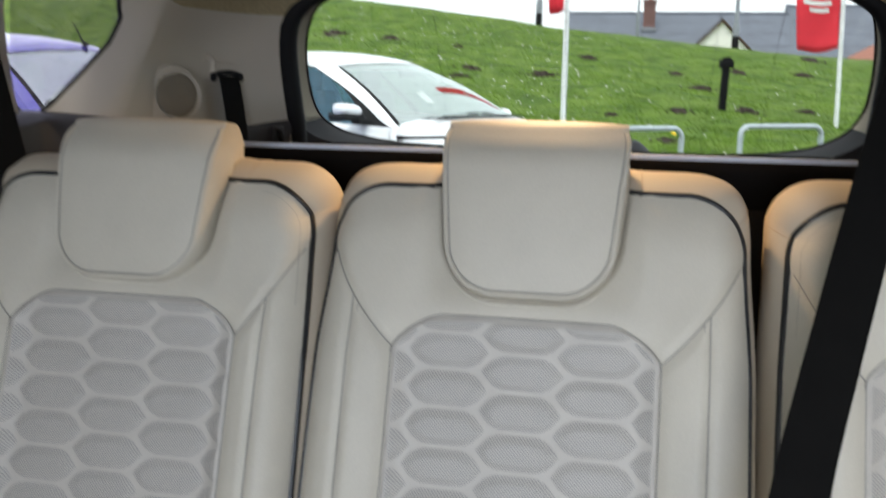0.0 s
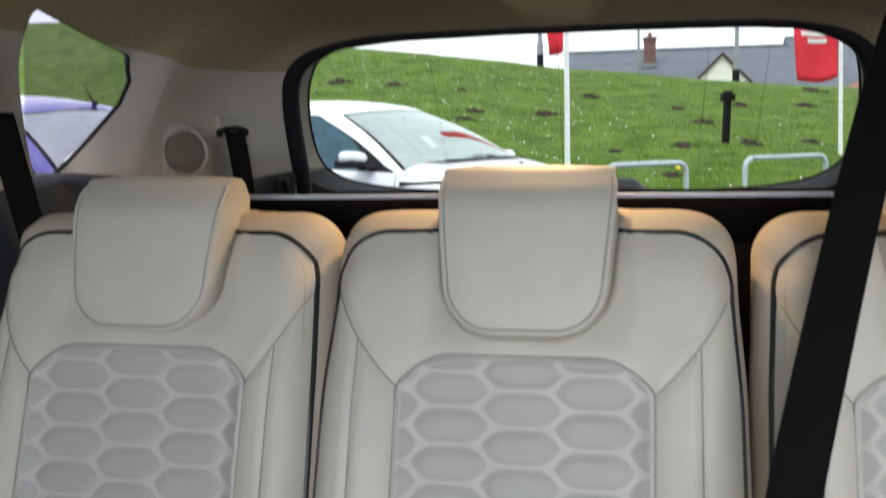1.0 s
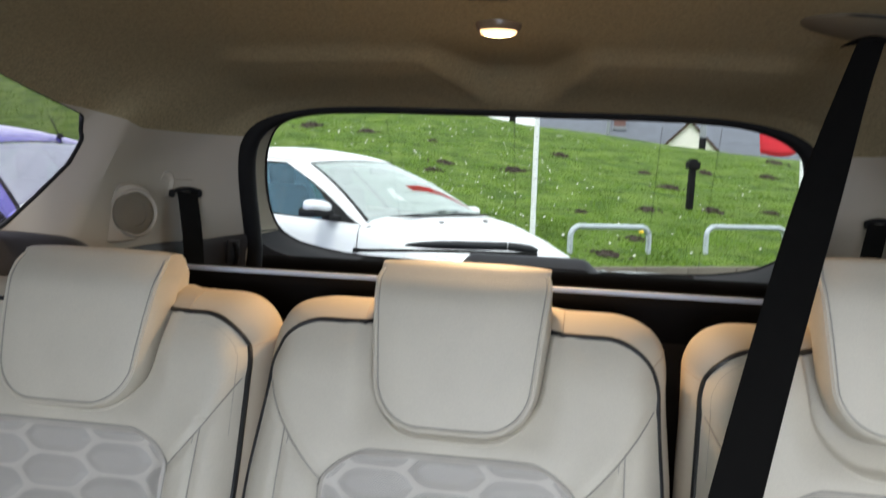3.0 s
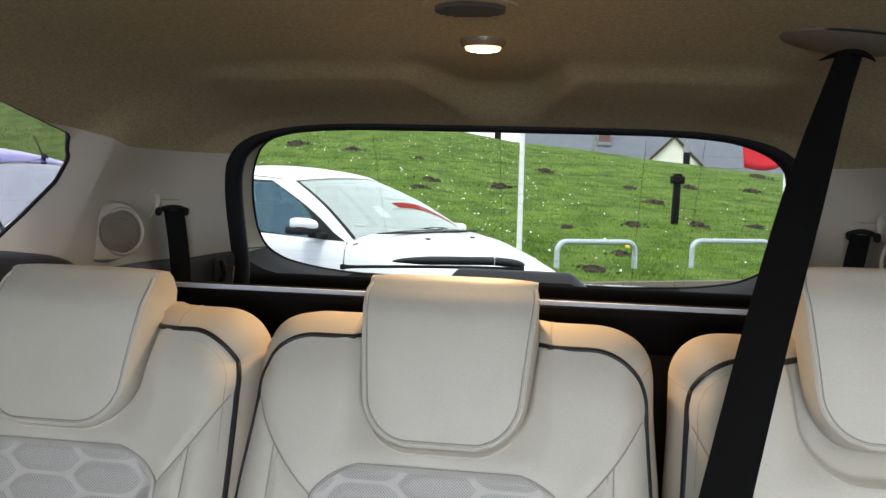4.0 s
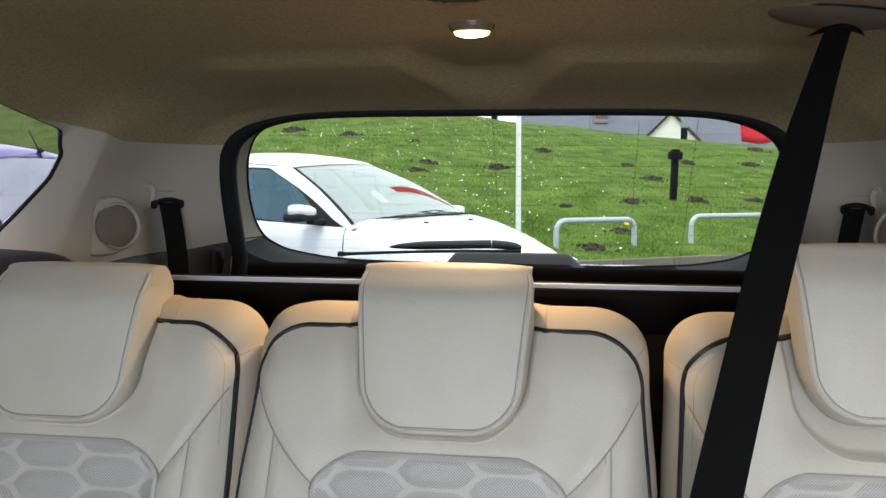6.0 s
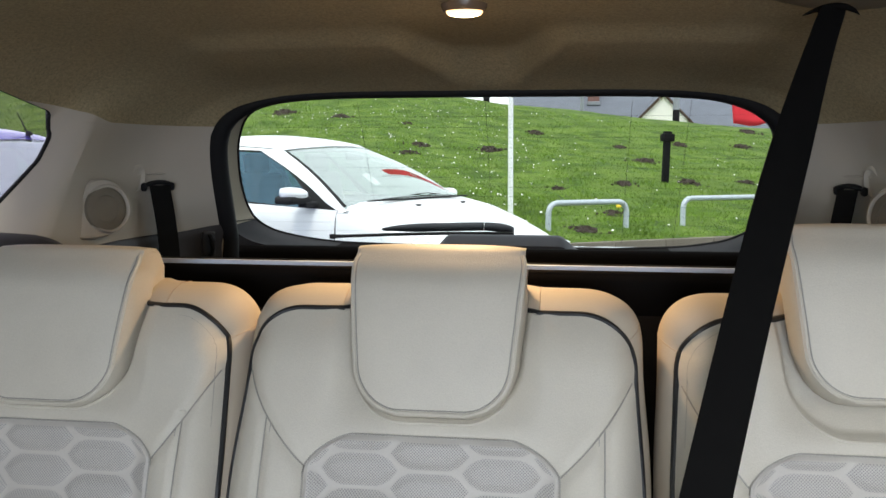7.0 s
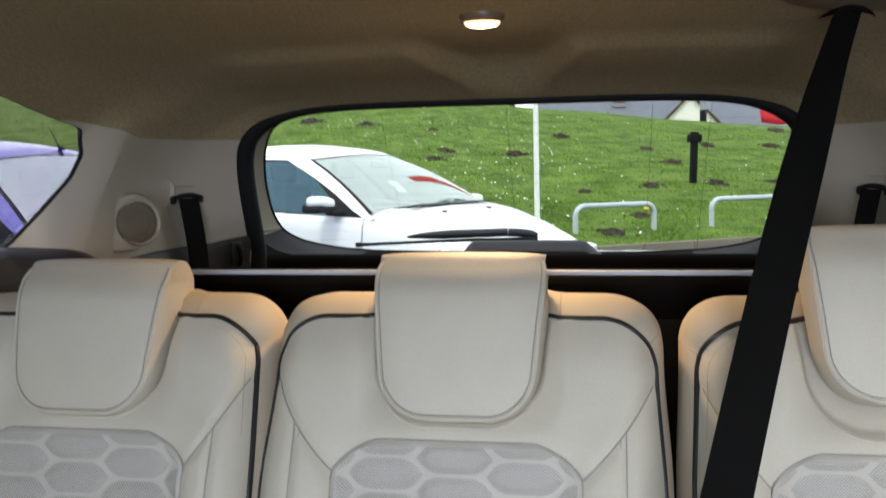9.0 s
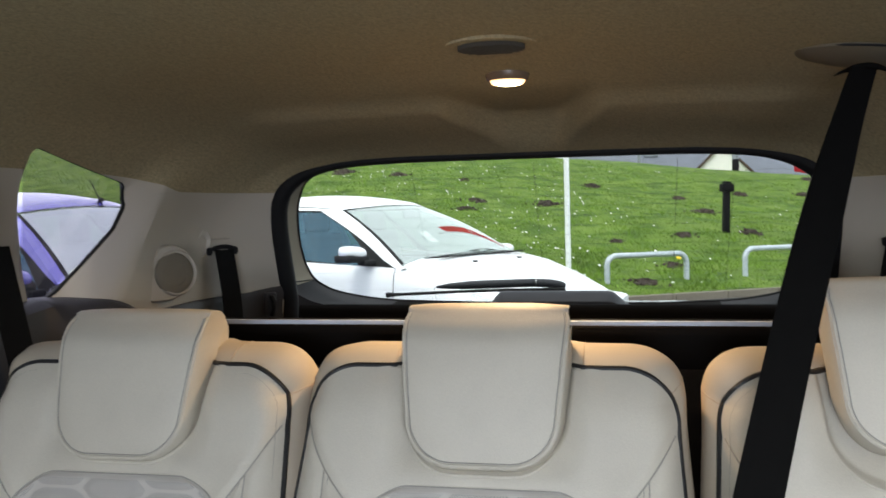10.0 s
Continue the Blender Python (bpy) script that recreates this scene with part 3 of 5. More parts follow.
# heater wires in the glass
for k in range(13):
    z = 1.13 + 0.0225 * k
    xe = 0.60 - 0.30 * max(0, z - 1.28)
    part("heater_wire", tube_bm([on_glass(lerp(-xe, xe, t), z, -0.004) for t in np.linspace(0, 1, 9)], 0.00020, 4), DARKTRIM, tailgate)
for x in (-0.30, -0.02, 0.29, 0.41):
    part("heater_wire", tube_bm([on_glass(x, z, -0.004) for z in np.linspace(1.10, 1.43, 5)], 0.00035, 4), DARKTRIM, tailgate)

# ---- lower side linings of the load bay ----
LINING_TOP = [(1.06, 1.150), (1.15, 1.166), (1.20, 1.185), (1.25, 1.193), (1.30, 1.190), (1.338, 1.183), (1.38, 1.168), (1.414, 1.154), (1.45, 1.145), (1.495, 1.147), (1.60, 1.150), (1.70, 1.151), (1.78, 1.153), (1.82, 1.160), (1.855, 1.166)]
for s in (-1, 1):
    pts, ys = [], list(np.linspace(1.06, 1.845, 88))
    for y in ys:
        top = table(y, LINING_TOP)[0]
        bulge = 0.022 * smooth(1.44, 1.34, y) * smooth(1.06, 1.14, y)
        for dz, dx in ((0.001, -0.006), (0.0, 0.003), (-0.004, 0.0065 + 0.4 * bulge), (-0.014, 0.0085 + bulge), (-0.05, 0.010 + bulge), (-0.10, 0.012 + bulge), (-0.45, 0.02 + bulge)):
            z = top + dz
            pts.append((s * (wall_x(y, max(z, 1.13)) - dx), y, z))
    ob = part("load_bay_lining", grid_bm(pts, len(ys), 7), LINING)
    tagged(ob, "dark grey plastic lower lining beside the load bay", "side lining", kind="structure")
    # joint between the pillar trim and the headliner
    joint = [Vector((s * (wall_x(y, seam_height(y)) - 0.0002), y, seam_height(y))) for y in np.linspace(1.50, 1.775, 30)]
    tagged(part("trim_joint", tube_bm(joint, 0.0010, 5), TRIM), "fine joint between pillar trim and headliner", "trim joint", kind="structure")

# ---- luggage cover cassette ----
cover = tagged(new("luggage_cover"), "black luggage cover cassette with a silver edge strip", "luggage cover")
part("cassette", box_bm(1.20, 0.085, 0.075, 0.018, 3, at=(0, 1.345, 1.110)), MATTBLACK, cover)
part("silver_strip", box_bm(1.20, 0.008, 0.0066, 0.0006, 1, at=(0, 1.302, 1.1490)), SILVER, cover, "thin brushed silver strip")
part("front_board", box_bm(1.20, 0.02, 0.42, 0.006, 2, at=(0, 1.315, 0.91)), CARPET, cover)


# ---- speaker, belts and hook on the pillars ----
def on_wall(s, y, z, off=0.0):
    """A point on the inner shell and its inward normal."""
    def f(y, z):
        return Vector((s * wall_x(y, z), y, z))
    p = f(y, z)
    a, b = f(y + 0.02, z) - f(y - 0.02, z), f(y, z + 0.02) - f(y, z - 0.02)
    nn = a.cross(b).normalized()
    if nn.x * s > 0:
        nn = -nn
    return p + nn * off, nn


def wall_pose(s, y, z, off=0.0):
    p, n = on_wall(s, y, z, off)
    up = Vector((0, 0, 1))
    x = up.cross(n).normalized()
    u = n.cross(x)
    return Matrix.Translation(p) @ Matrix((x, u, n)).transposed().to_4x4()


def shape_bm(outline, m, steps):
    """A raised plate: its outline scaled and lifted step by step, closed on top."""
    c = sum(outline, Vector()) / len(outline)
    pts = [m @ (c + (p - c) * k + Vector((0, 0, h))) for k, h in steps for p in outline]
    bm = grid_bm(pts, len(steps), len(outline), close=True)
    bm.faces.new(bm.verts[:][-len(outline):])
    return bm


for s in (-1, 1):
    nn = Vector((-s * 0.87, -0.49, 0.06)).normalized()
    xx = Vector((0, 0, 1)).cross(nn).normalized()
    m = Matrix.Translation((s * 0.682, 1.512, 1.216)) @ Matrix((xx, nn.cross(xx), nn)).transposed().to_4x4()
    if s > 0:
        m = m @ Matrix.Diagonal((-1, 1, 1, 1))
    sp = tagged(new("speaker"), "round pillar loudspeaker with beige surround and cloth grille", "loudspeaker", "pillar speakers")
    # tear-shaped plate that runs out to a low front corner
    plate = rounded([Vector(p) for p in ((-0.066, -0.052, 0), (0.000, -0.052, 0), (0.036, -0.034, 0), (0.050, 0.004, 0), (0.036, 0.042, 0), (0.004, 0.056, 0), (-0.028, 0.050, 0), (-0.044, 0.020, 0))], 0.022, 5)
    part("surround", shape_bm(plate, m, ((1.10, -0.075), (1.03, -0.004), (1.0, 0.002), (0.96, 0.004), (0.93, 0.002))), TRIM, sp, "beige plastic surround")
    part("ring", lathe_bm([(0.0460, -0.006), (0.0450, 0.005), (0.0425, 0.0090), (0.0400, 0.0095), (0.0370, 0.006)], 48, m @ Matrix.Translation((0.0065, 0.0, 0))), TRIM, sp)
    part("grille", lathe_bm([(0.0405, 0.002), (0.0395, 0.0085), (0.036, 0.0105), (0.0245, 0.0112), (0.0235, 0.0095), (0.0, 0.0088)], 48, m), GRILLE, sp, "beige-brown cloth grille")

    # belt guide and hanging belt
    m = wall_pose(s, 1.712, 1.254)
    gd = tagged(new("seat_belt"), "black seat belt hanging from a pillar guide", "seat belt", "pillar seat belts")
    plate = rounded([Vector(p) for p in ((-0.062, -0.110, 0), (0.060, -0.110, 0), (0.060, 0.026, 0), (-0.062, 0.026, 0))], 0.028, 6)
    if s > 0:
        m = m @ Matrix.Diagonal((-1, 1, 1, 1))
    part("guide", shape_bm(plate, m, ((1.0, -0.006), (0.985, 0.003), (0.95, 0.0045), (0.92, 0.002), (0.80, 0.001))), TRIM, gd, "beige plastic belt guide plate")
    # raised oval eye that the belt comes out of, on the front side of the guide
    eye = [Vector((-0.048 + 0.020 * math.cos(a) + 0.006 * math.sin(a), 0.012 + 0.028 * math.sin(a), 0)) for a in np.linspace(0, math.tau, 25)[:-1]]
    part("eye_rim", shape_bm(eye, m, ((1.15, -0.004), (1.06, 0.0075), (0.90, 0.009), (0.72, 0.004), (0.55, 0.002))), TRIM, gd, "beige oval guide rim")
    part("guide_lip", tube_bm([m @ Vector((0.034 * t + 0.002, 0.006 - 0.006 * t * t, 0.012)) for t in np.linspace(-1, 1, 11)], [0.002] + [0.005] * 9 + [0.002], 8), RUBBER, gd)
    for end in (-1, 1):
        part("lip_end", lathe_bm([(0.0, -0.009), (0.006, -0.006), (0.0065, 0.004), (0.004, 0.008), (0.0, 0.009)], 12, m @ pose(0.035 * end, -0.003, 0.012, 90)), RUBBER, gd)
    top, nn = on_wall(s, 1.712, 1.254, 0.016)
    bot, _ = on_wall(s, 1.722, 1.00, 0.03)
    pts = []
    ax = (m.to_3x3() @ Vector((1, 0, 0))).normalized()
    for i in range(10):
        c = top.lerp(bot, i / 9) + nn * 0.012 * math.sin(i / 9 * math.pi)
        wdt = 0.0255
        pts += [c - ax * wdt, c - ax * wdt + nn * 0.002, c + ax * wdt + nn * 0.002, c + ax * wdt]
    part("webbing", grid_bm(pts, 10, 4, close=True), BELT, gd, "black woven webbing")

    hk = tagged(new("coat_hook"), "small black folding bag hook on the dark lining", "hook", "bag hooks")
    m = wall_pose(s, 1.826, 1.126, 0.012)
    part("socket", box_bm(0.030, 0.052, 0.010, 0.005, 3), LINING, hk)
    hk.children[0].matrix_local = m
    part("hook", tube_bm([m @ Vector(p) for p in ((0, 0.018, 0.004), (0, 0.016, 0.014), (0, 0.004, 0.020), (0, -0.010, 0.021), (0, -0.022, 0.016), (0, -0.024, 0.008))], [0.004, 0.0065, 0.007, 0.005, 0.005, 0.004], 8), RUBBER, hk)

# ---- roof fittings ----
def roof_z(x, y):
    y0 = ring_at(y, 1.5)
    w, zt, n, lean = table(y0, RINGS)
    w, zt = half_width(y0, 1.5), roof_height(y0)
    return SHOULDER + (zt - SHOULDER) * (1 - (abs(x) / w) ** n) ** (1 / n)


lamp = tagged(new("courtesy_lamp"), "small lit warm courtesy lamp in the headliner", "lamp")
lz = roof_z(0, 1.33)
part("bezel", lathe_bm([(0.036, 0.01), (0.034, -0.003), (0.031, -0.008), (0.0285, -0.009), (0.027, -0.008), (0.025, 0.002)], 36, pose(0, 1.325, lz) @ Matrix.Diagonal((1, 0.75, 1, 1))), AMBER, lamp, "brown translucent oval bezel")
lens = part("lens", lathe_bm([(0.0275, -0.002), (0.0270, -0.010), (0.0250, -0.0135), (0.022, -0.0140), (0.020, -0.012)], 24, pose(0, 1.328, lz) @ Matrix.Diagonal((1, 0.75, 1, 1))), LAMPLENS, lamp, "warm translucent faceted lens")
part("lens_core", lathe_bm([(0.0250, -0.0095), (0.0240, -0.0120), (0.019, -0.0145), (0.011, -0.0160), (0.0, -0.0165)], 24, pose(0, 1.328, lz) @ Matrix.Diagonal((1, 0.72, 1, 1))), LAMPCORE, lens, "glowing warm white lens core")
bulb = new("courtesy_bulb", bpy.data.lights.new("courtesy_bulb", "AREA"))
bulb.data.shape, bulb.data.size, bulb.data.energy, bulb.data.color = "DISK", 0.04, 2.15, (1.0, 0.65, 0.34)
bulb.data.spread = radians(142)
bulb.matrix_world = look((0, 1.328, lz - 0.030), (0, 1.25, 0.6))

vent = tagged(new("roof_vent"), "oval dark slotted air vent in the headliner", "vent")
vz = roof_z(0, 1.155)
sq = Matrix.Diagonal((1, 0.8, 1, 1))
part("rim", lathe_bm([(0.068, 0.010), (0.063, -0.0005), (0.056, -0.002), (0.047, -0.0015), (0.045, 0.004)], 40, pose(0, 1.155, vz) @ sq), LINER, vent)
part("grid_back", lathe_bm([(0.048, -0.001), (0.0, -0.001)], 32, pose(0, 1.155, vz) @ sq), RUBBER, vent)
for k in range(-4, 5):
    hw = 0.046 * math.sqrt(1 - (k / 4.8) ** 2)
    part("slat", box_bm(2 * hw, 0.0035, 0.006, at=(0, 1.155 + k * 0.0078, vz - 0.004)), SLATS, vent)

# roof-hung belt of the middle seat
rb = tagged(new("roof_seat_belt"), "black seat belt hung from the roof over the seats", "seat belt")
az = roof_z(0.49, 1.24)
cover_m = pose(0.503, 1.275, az - 0.007, 0, 6, 0) @ Matrix.Diagonal((1.15, 0.85, 1, 1))
part("anchor_cover", lathe_bm([(0.088, 0.020), (0.083, 0.003), (0.074, -0.001), (0.045, -0.008), (0.0, -0.011)], 40, cover_m), COVERPLASTIC, rb, "grey-beige anchor cover")
# thin black tube that draws the shadow in the gap at the cover's edge
part("cover_gap", tube_bm([cover_m @ Vector((0.0865 * math.cos(a), 0.0865 * math.sin(a), 0.004)) for a in np.linspace(-2.1, -0.6, 16)], [0.0004] + [0.0016] * 14 + [0.0004], 6), RUBBER, rb, "dark line put in as shade of the gap along the cover's edge")
smile = [(0.493 + 0.036 * t, 1.243 - 0.022 * (1 - t * t), az - 0.034 + 0.008 * (1 - t * t)) for t in np.linspace(-1, 1, 15)]
part("anchor_slot", tube_bm(smile, [float(0.0006 + 0.0050 * (1 - t * t)) for t in np.linspace(-1, 1, 15)], 8, flat=0.8), MATTBLACK, rb, "dark curved belt slot")
A, B = Vector((0.490, 1.2195, az - 0.0285)), Vector((0.276, 0.835, 0.93))
C = Vector((0.20, 0.66, 0.66))
pts = []
nseg = 30
for i in range(nseg):
    t = i / (nseg - 1)
    c = A.lerp(B, t / 0.72) if t < 0.72 else B.lerp(C, (t - 0.72) / 0.28)
    d = (B - A).normalized() if t < 0.72 else (C - B).normalized()
    c.x -= 0.0085 * math.sin(min(1.0, t / 0.72) ** 0.85 * math.pi)
    tw = lerp(-0.85, 0.0, smooth(0.0, 0.42, t))
    across = Vector((math.cos(tw), -math.sin(tw), 0.12)).normalized()
    across = (across - d * across.dot(d)).normalized()
    nn = across.cross(d).normalized()
    wd = 0.0245
    four = [c - across * wd - nn * 0.001, c - across * wd + nn * 0.001, c + across * wd + nn * 0.001, c + across * wd - nn * 0.001]
    if i == 0:
        # cut level where it leaves the slot
        four = [p + d * ((A.z - p.z) / d.z) for p in four]
    pts += four
part("webbing", grid_bm(pts, nseg, 4, close=True), BELT, rb, "black woven webbing")
part("buckle", box_bm(0.045, 0.03, 0.08, 0.008, 3, at=(0.20, 0.655, 0.64)), RUBBER, rb)

# outer belt on the left pillar
ob_belt = tagged(new("outer_seat_belt"), "black seat belt on the beige pillar beside the window", "seat belt")
part("height_adjuster", box_bm(0.03, 0.05, 0.20, 0.012, 4, at=(-0.765, 1.075, 1.36)), TRIM, ob_belt, "beige plastic adjuster cover")
pts = []
for i in range(14):
    t = i / 13
    c = Vector((-0.735, 1.09, 1.285)).lerp(Vector((-0.715, 1.16, 0.95)), t)
    ax = Vector((0.25, 0.95, 0)).normalized()
    nn = Vector((0.95, -0.25, 0.0))
    pts += [c - ax * 0.024, c - ax * 0.024 + nn * 0.002, c + ax * 0.024 + nn * 0.002, c + ax * 0.024]
part("webbing", grid_bm(pts, 14, 4, close=True), BELT, ob_belt, "black woven webbing")

# ---- second-row seats ----
SW, SR, ZT, ZB = 0.238, 0.064, 1.126, 0.52
HZ0, HZ1 = 1.018, 1.205


def half_w(z):
    w = SW + 0.003 * smooth(1.0, 0.75, z) - 0.007 * smooth(0.93, 1.07, z)
    k = z - (ZT - SR)
    return w if k <= 0 else w - SR + math.sqrt(max(0.0, SR * SR - k * k))


def seam_dist(x, z):
    """Distance to the seams that cross a backrest."""
    ax = abs(x)
    # slanting seam from the edge to the insert's corner
    a, b = Vector((SW - 0.012, 1.051)), Vector((0.1465, 0.956))
    p = Vector((ax, z))
    t = max(0.0, min(1.0, (p - a).dot(b - a) / (b - a).length_squared))
    bow = 0.003 * math.sin(t * math.pi)
    d = abs((p - a - (b - a) * t).length - 0)
    if 0 < t < 1:
        nrm = Vector(((b - a).y, -(b - a).x)).normalized()
        d = abs((p - a).dot(nrm) + bow)
    # upright seam on the side bolster
    if z < 1.010:
        d = min(d, abs(ax - SW + 0.043))
    return d


def front_y(x, z, hollow=True):
    """The backrest's front surface."""
    u = abs(x) / half_w(min(z, ZT - SR * 0.6))
    y = 0.958 + 0.36 * (z - 0.954)
    y += 0.030 * smooth(1.02, ZT + 0.03, z) ** 3
    y += 0.034 * max(0.0, (u - 0.72) / 0.28) ** 4
    y -= 0.012 * smooth(0.55, 0.8, u) * smooth(1.06, 0.92, z)
    if hollow:
        y += 0.012 * smooth(0.16, 0.12, abs(x)) * smooth(1.0, 0.93, z)
    # hollow behind the headrest, and the groove that the headrest's rim sits in
    y += 0.018 * smooth(0.13, 0.08, abs(x)) * smooth(1.0, 1.05, z)
    w = 0.0880 + 0.0192 * (z - HZ0) / (HZ1 - HZ0)
    qx, qz = abs(x) - (w - 0.052), HZ0 + 0.052 - z
    d = math.hypot(max(qx, 0.0), max(qz, 0.0)) + min(max(qx, qz), 0.0) - 0.052
    y += 0.014 * smooth(0.0095, 0.004, d)
    return y


def insert_half(z):
    """Half width of the quilted insert."""
    k = max(0.0, (z - 0.955) / 0.038)
    return 0.1465 if k <= 0 else 0.0915 + 0.055 * max(0.0, 1 - k ** 1.4) ** (1 / 1.4)


PX, PZ = 0.0815, 0.0400


def hex_dist(x, z):
    """How deep inside a long honeycomb cell a point lies; below 0 on the ridges."""
    best = -1.0
    ci = round(x / PX)
    for i in (ci - 1, ci, ci + 1):
        off = 0.5 * PZ if i % 2 else 0.0
        cz = round((z - 0.9745 - off) / PZ) * PZ + 0.9745 + off
        dx, dz = abs(x - i * PX), abs(z - cz)
        p, q = 0.5 * PZ - 0.0008 - dz, (0.0465 - 0.85 * dz - dx) / 1.312
        k = max(0.0, 1 - abs(p - q) / 0.009)
        inside = min(p, q) - 0.0028 * k * k
        best = max(best, inside)
    return best


def make_seat(half):
    global SW
    SW = half
    seat = tagged(new("car_seat"), "cream leather rear seat with quilted insert and black piping", "car seat", "second-row seats")
    # backrest front
    pts = []
    zs = list(np.linspace(ZB, 0.90, 70)) + list(np.linspace(0.90, ZT, 110))[1:]
    rows, cols = len(zs), 161
    for z in zs:
        for j in range(cols):
            u = lerp(-1, 1, j / (cols - 1))
            x = u * half_w(z)
            sd = seam_dist(x, z)
            puff = 0.0030 * smooth(0.0, 0.012, sd) - 0.0012 * smooth(0.0025, 0.0, sd)
            puff = lerp(puff, -0.008, smooth(0.0, 0.010, insert_half(z) - abs(x)) * smooth(0.995, 0.984, z))
            pts.append((x, front_y(x, z) - puff, z))
    part("backrest", grid_bm(pts, rows, cols), LEATHER, seat)
    # seams as sunk thread lines
    for s in (-1, 1):
        sb = bmesh.new()
        a, b = Vector((SW - 0.011, 0, 1.051)), Vector((0.1465, 0, 0.956))
        path = []
        for i in range(20):
            p = a.lerp(b, i / 19)
            nrm = Vector((-(b - a).z, 0, (b - a).x)).normalized()
            p = p + nrm * -0.003 * math.sin(i / 19 * math.pi) * -1
            path.append((s * p.x, front_y(p.x, p.z) - 0.0006, p.z))
        tube_bm(path, 0.0009, 6, bm=sb)
        part("slanting_seam", sb, THREAD, seat)
        for dx, r in ((0.0, 0.0008), (-0.0062, 0.0005)):
            x0 = SW - 0.043 + dx
            start = lerp(a.z, b.z, (a.x - x0) / (a.x - b.x)) - 0.004
            path = [(s * x0, 0, z) for z in np.linspace(start, 0.56, 24)]
            path = [(x, front_y(x, z) - 0.0008, z) for x, y, z in path]
            part("side_seam", tube_bm(path, r, 5), THREAD, seat)
    # quilted insert
    rows, cols = 190, 121
    pts, cell = [], []
    for i in range(rows):
        z = lerp(0.55, 0.993, i / (rows - 1))
        for j in range(cols):
            x = lerp(-1, 1, j / (cols - 1)) * insert_half(z)
            edge_d = min(insert_half(z) - abs(x), 0.993 - z)
            h = hex_dist(x, z)
            c = smooth(-0.001, 0.0035, h) * smooth(0.004, 0.008, edge_d)
            lift = 0.0045 * smooth(0.0, 0.006, edge_d) - 0.0022
            quilt = (0.0034 * smooth(-0.001, 0.011, h) - 0.0004) * smooth(0.0, 0.008, edge_d)
            pts.append((x, front_y(x, z) - lift - 0.003 - quilt, z))
            cell.append(c)
    ins = part("quilted_insert", grid_bm(pts, rows, cols), PERF, seat, "honeycomb-quilted perforated leather insert")
    at = ins.data.attributes.new("cell", "FLOAT", "POINT")
    at.data.foreach_set("value", cell)
    rim = [(insert_half(z), z) for z in list(np.linspace(0.56, 0.95, 24)) + [0.955 + 0.038 * math.sin(a) for a in np.linspace(0.06, math.pi / 2, 14)]]
    rim = [(-x, z) for x, z in rim] + [(x, 0.993) for x in np.linspace(-0.090, 0.090, 10)] + [(x, z) for x, z in rim[::-1]]
    part("insert_seam", tube_bm([(x, front_y(x, z) - 0.0028, z) for x, z in rim], 0.0011, 6), THREAD, seat)
    # black piping along the front edge
    ring = [(half_w(z), z) for z in np.linspace(0.54, ZT - SR, 30)]
    arc = [(half_w(ZT - SR + SR * math.sin(a)), ZT - SR + SR * math.sin(a)) for a in np.linspace(0.0, math.pi / 2, 28)]
    ring += arc[1:]
    ring += [(x, ZT) for x in np.linspace(ring[-1][0], 0, 8)[1:]]
    ring = [(-x, z) for x, z in ring] + [(x, z) for x, z in ring[-2::-1]]
    path = [Vector((x, front_y(x, z) - 0.001, z + 0.0005)) for x, z in ring]
    edge_r = 0.0036 if SW > 0.23 else 0.0042
    part("piping", tube_bm(path, [lerp(0.0036, edge_r, smooth(1.12, 1.02, p.z)) for p in path], 8), PIPING, seat, "black leather piping")
    # row of fine stitches just inside the piping of the outer seats
    inner_edge = []
    for i, p in enumerate(path if SW < 0.23 else []):
        d = (path[min(len(path) - 1, i + 1)] - path[max(0, i - 1)]).normalized()
        q = p - Vector((-d.z, 0, d.x)) * (0.010 if Vector((-d.z, 0, d.x)).dot(Vector((p.x, 0, p.z - 0.9))) > 0 else -0.010)
        if p.z > 0.98 and abs(q.x) > 0.135:
            inner_edge.append((q.x, front_y(q.x, q.z) - 0.0026, q.z))
    for s in (-1, 1) if inner_edge else ():
        part("edge_stitching", tube_bm([q for q in inner_edge if q[0] * s > 0], 0.0004, 5), THREAD, seat)
    # side and top bolster behind the piping
    pts = []
    prof = [(0.0, 0.0), (0.004, 0.006), (0.010, 0.022), (0.013, 0.05), (0.011, 0.080), (0.0, 0.105), (-0.03, 0.118)]
    k = len(path)
    full, side = (0.6, 0.0) if SW > 0.23 else (0.95, 0.3)
    for i, p in enumerate(path):
        a, b = path[max(0, i - 1)], path[min(k - 1, i + 1)]
        d = (b - a).normalized()
        out = Vector((-d.z, 0, d.x)).normalized()
        if out.dot(Vector((p.x, 0, p.z - 0.9))) < 0:
            out = -out
        topness = max(0.0, out.z)
        for o, dpt in prof:
            grow = 1.0 + 0.2 * topness + side * (1 - topness) + full * (2 * out.x * out.z) ** 2
            pts.append(p + out * o * grow + Vector((0, dpt, 0.006 * topness * smooth(0.0, 0.05, dpt))))
    part("bolster", grid_bm(pts, k, len(prof)), TAN, seat, "beige leather side and top bolster")
    for x0 in (-0.235, -0.128, 0.128, 0.235):
        i = min(range(k), key=lambda q: (path[q].x - x0) ** 2 + 0.2 * (path[q].z - ZT) ** 2)
        part("bolster_seam", tube_bm([v + Vector((0, 0, 0.0006)) for v in pts[i * len(prof):(i + 1) * len(prof)]], 0.0007, 6), SEAMTAN, seat)
    back = [(x * 0.97, front_y(0.2, z) + 0.116, z) for x, z in ring]
    bm = bmesh.new()
    bm.faces.new([bm.verts.new(p) for p in back])
    part("back_panel", bm, CARPET, seat, "dark carpeted seat back")
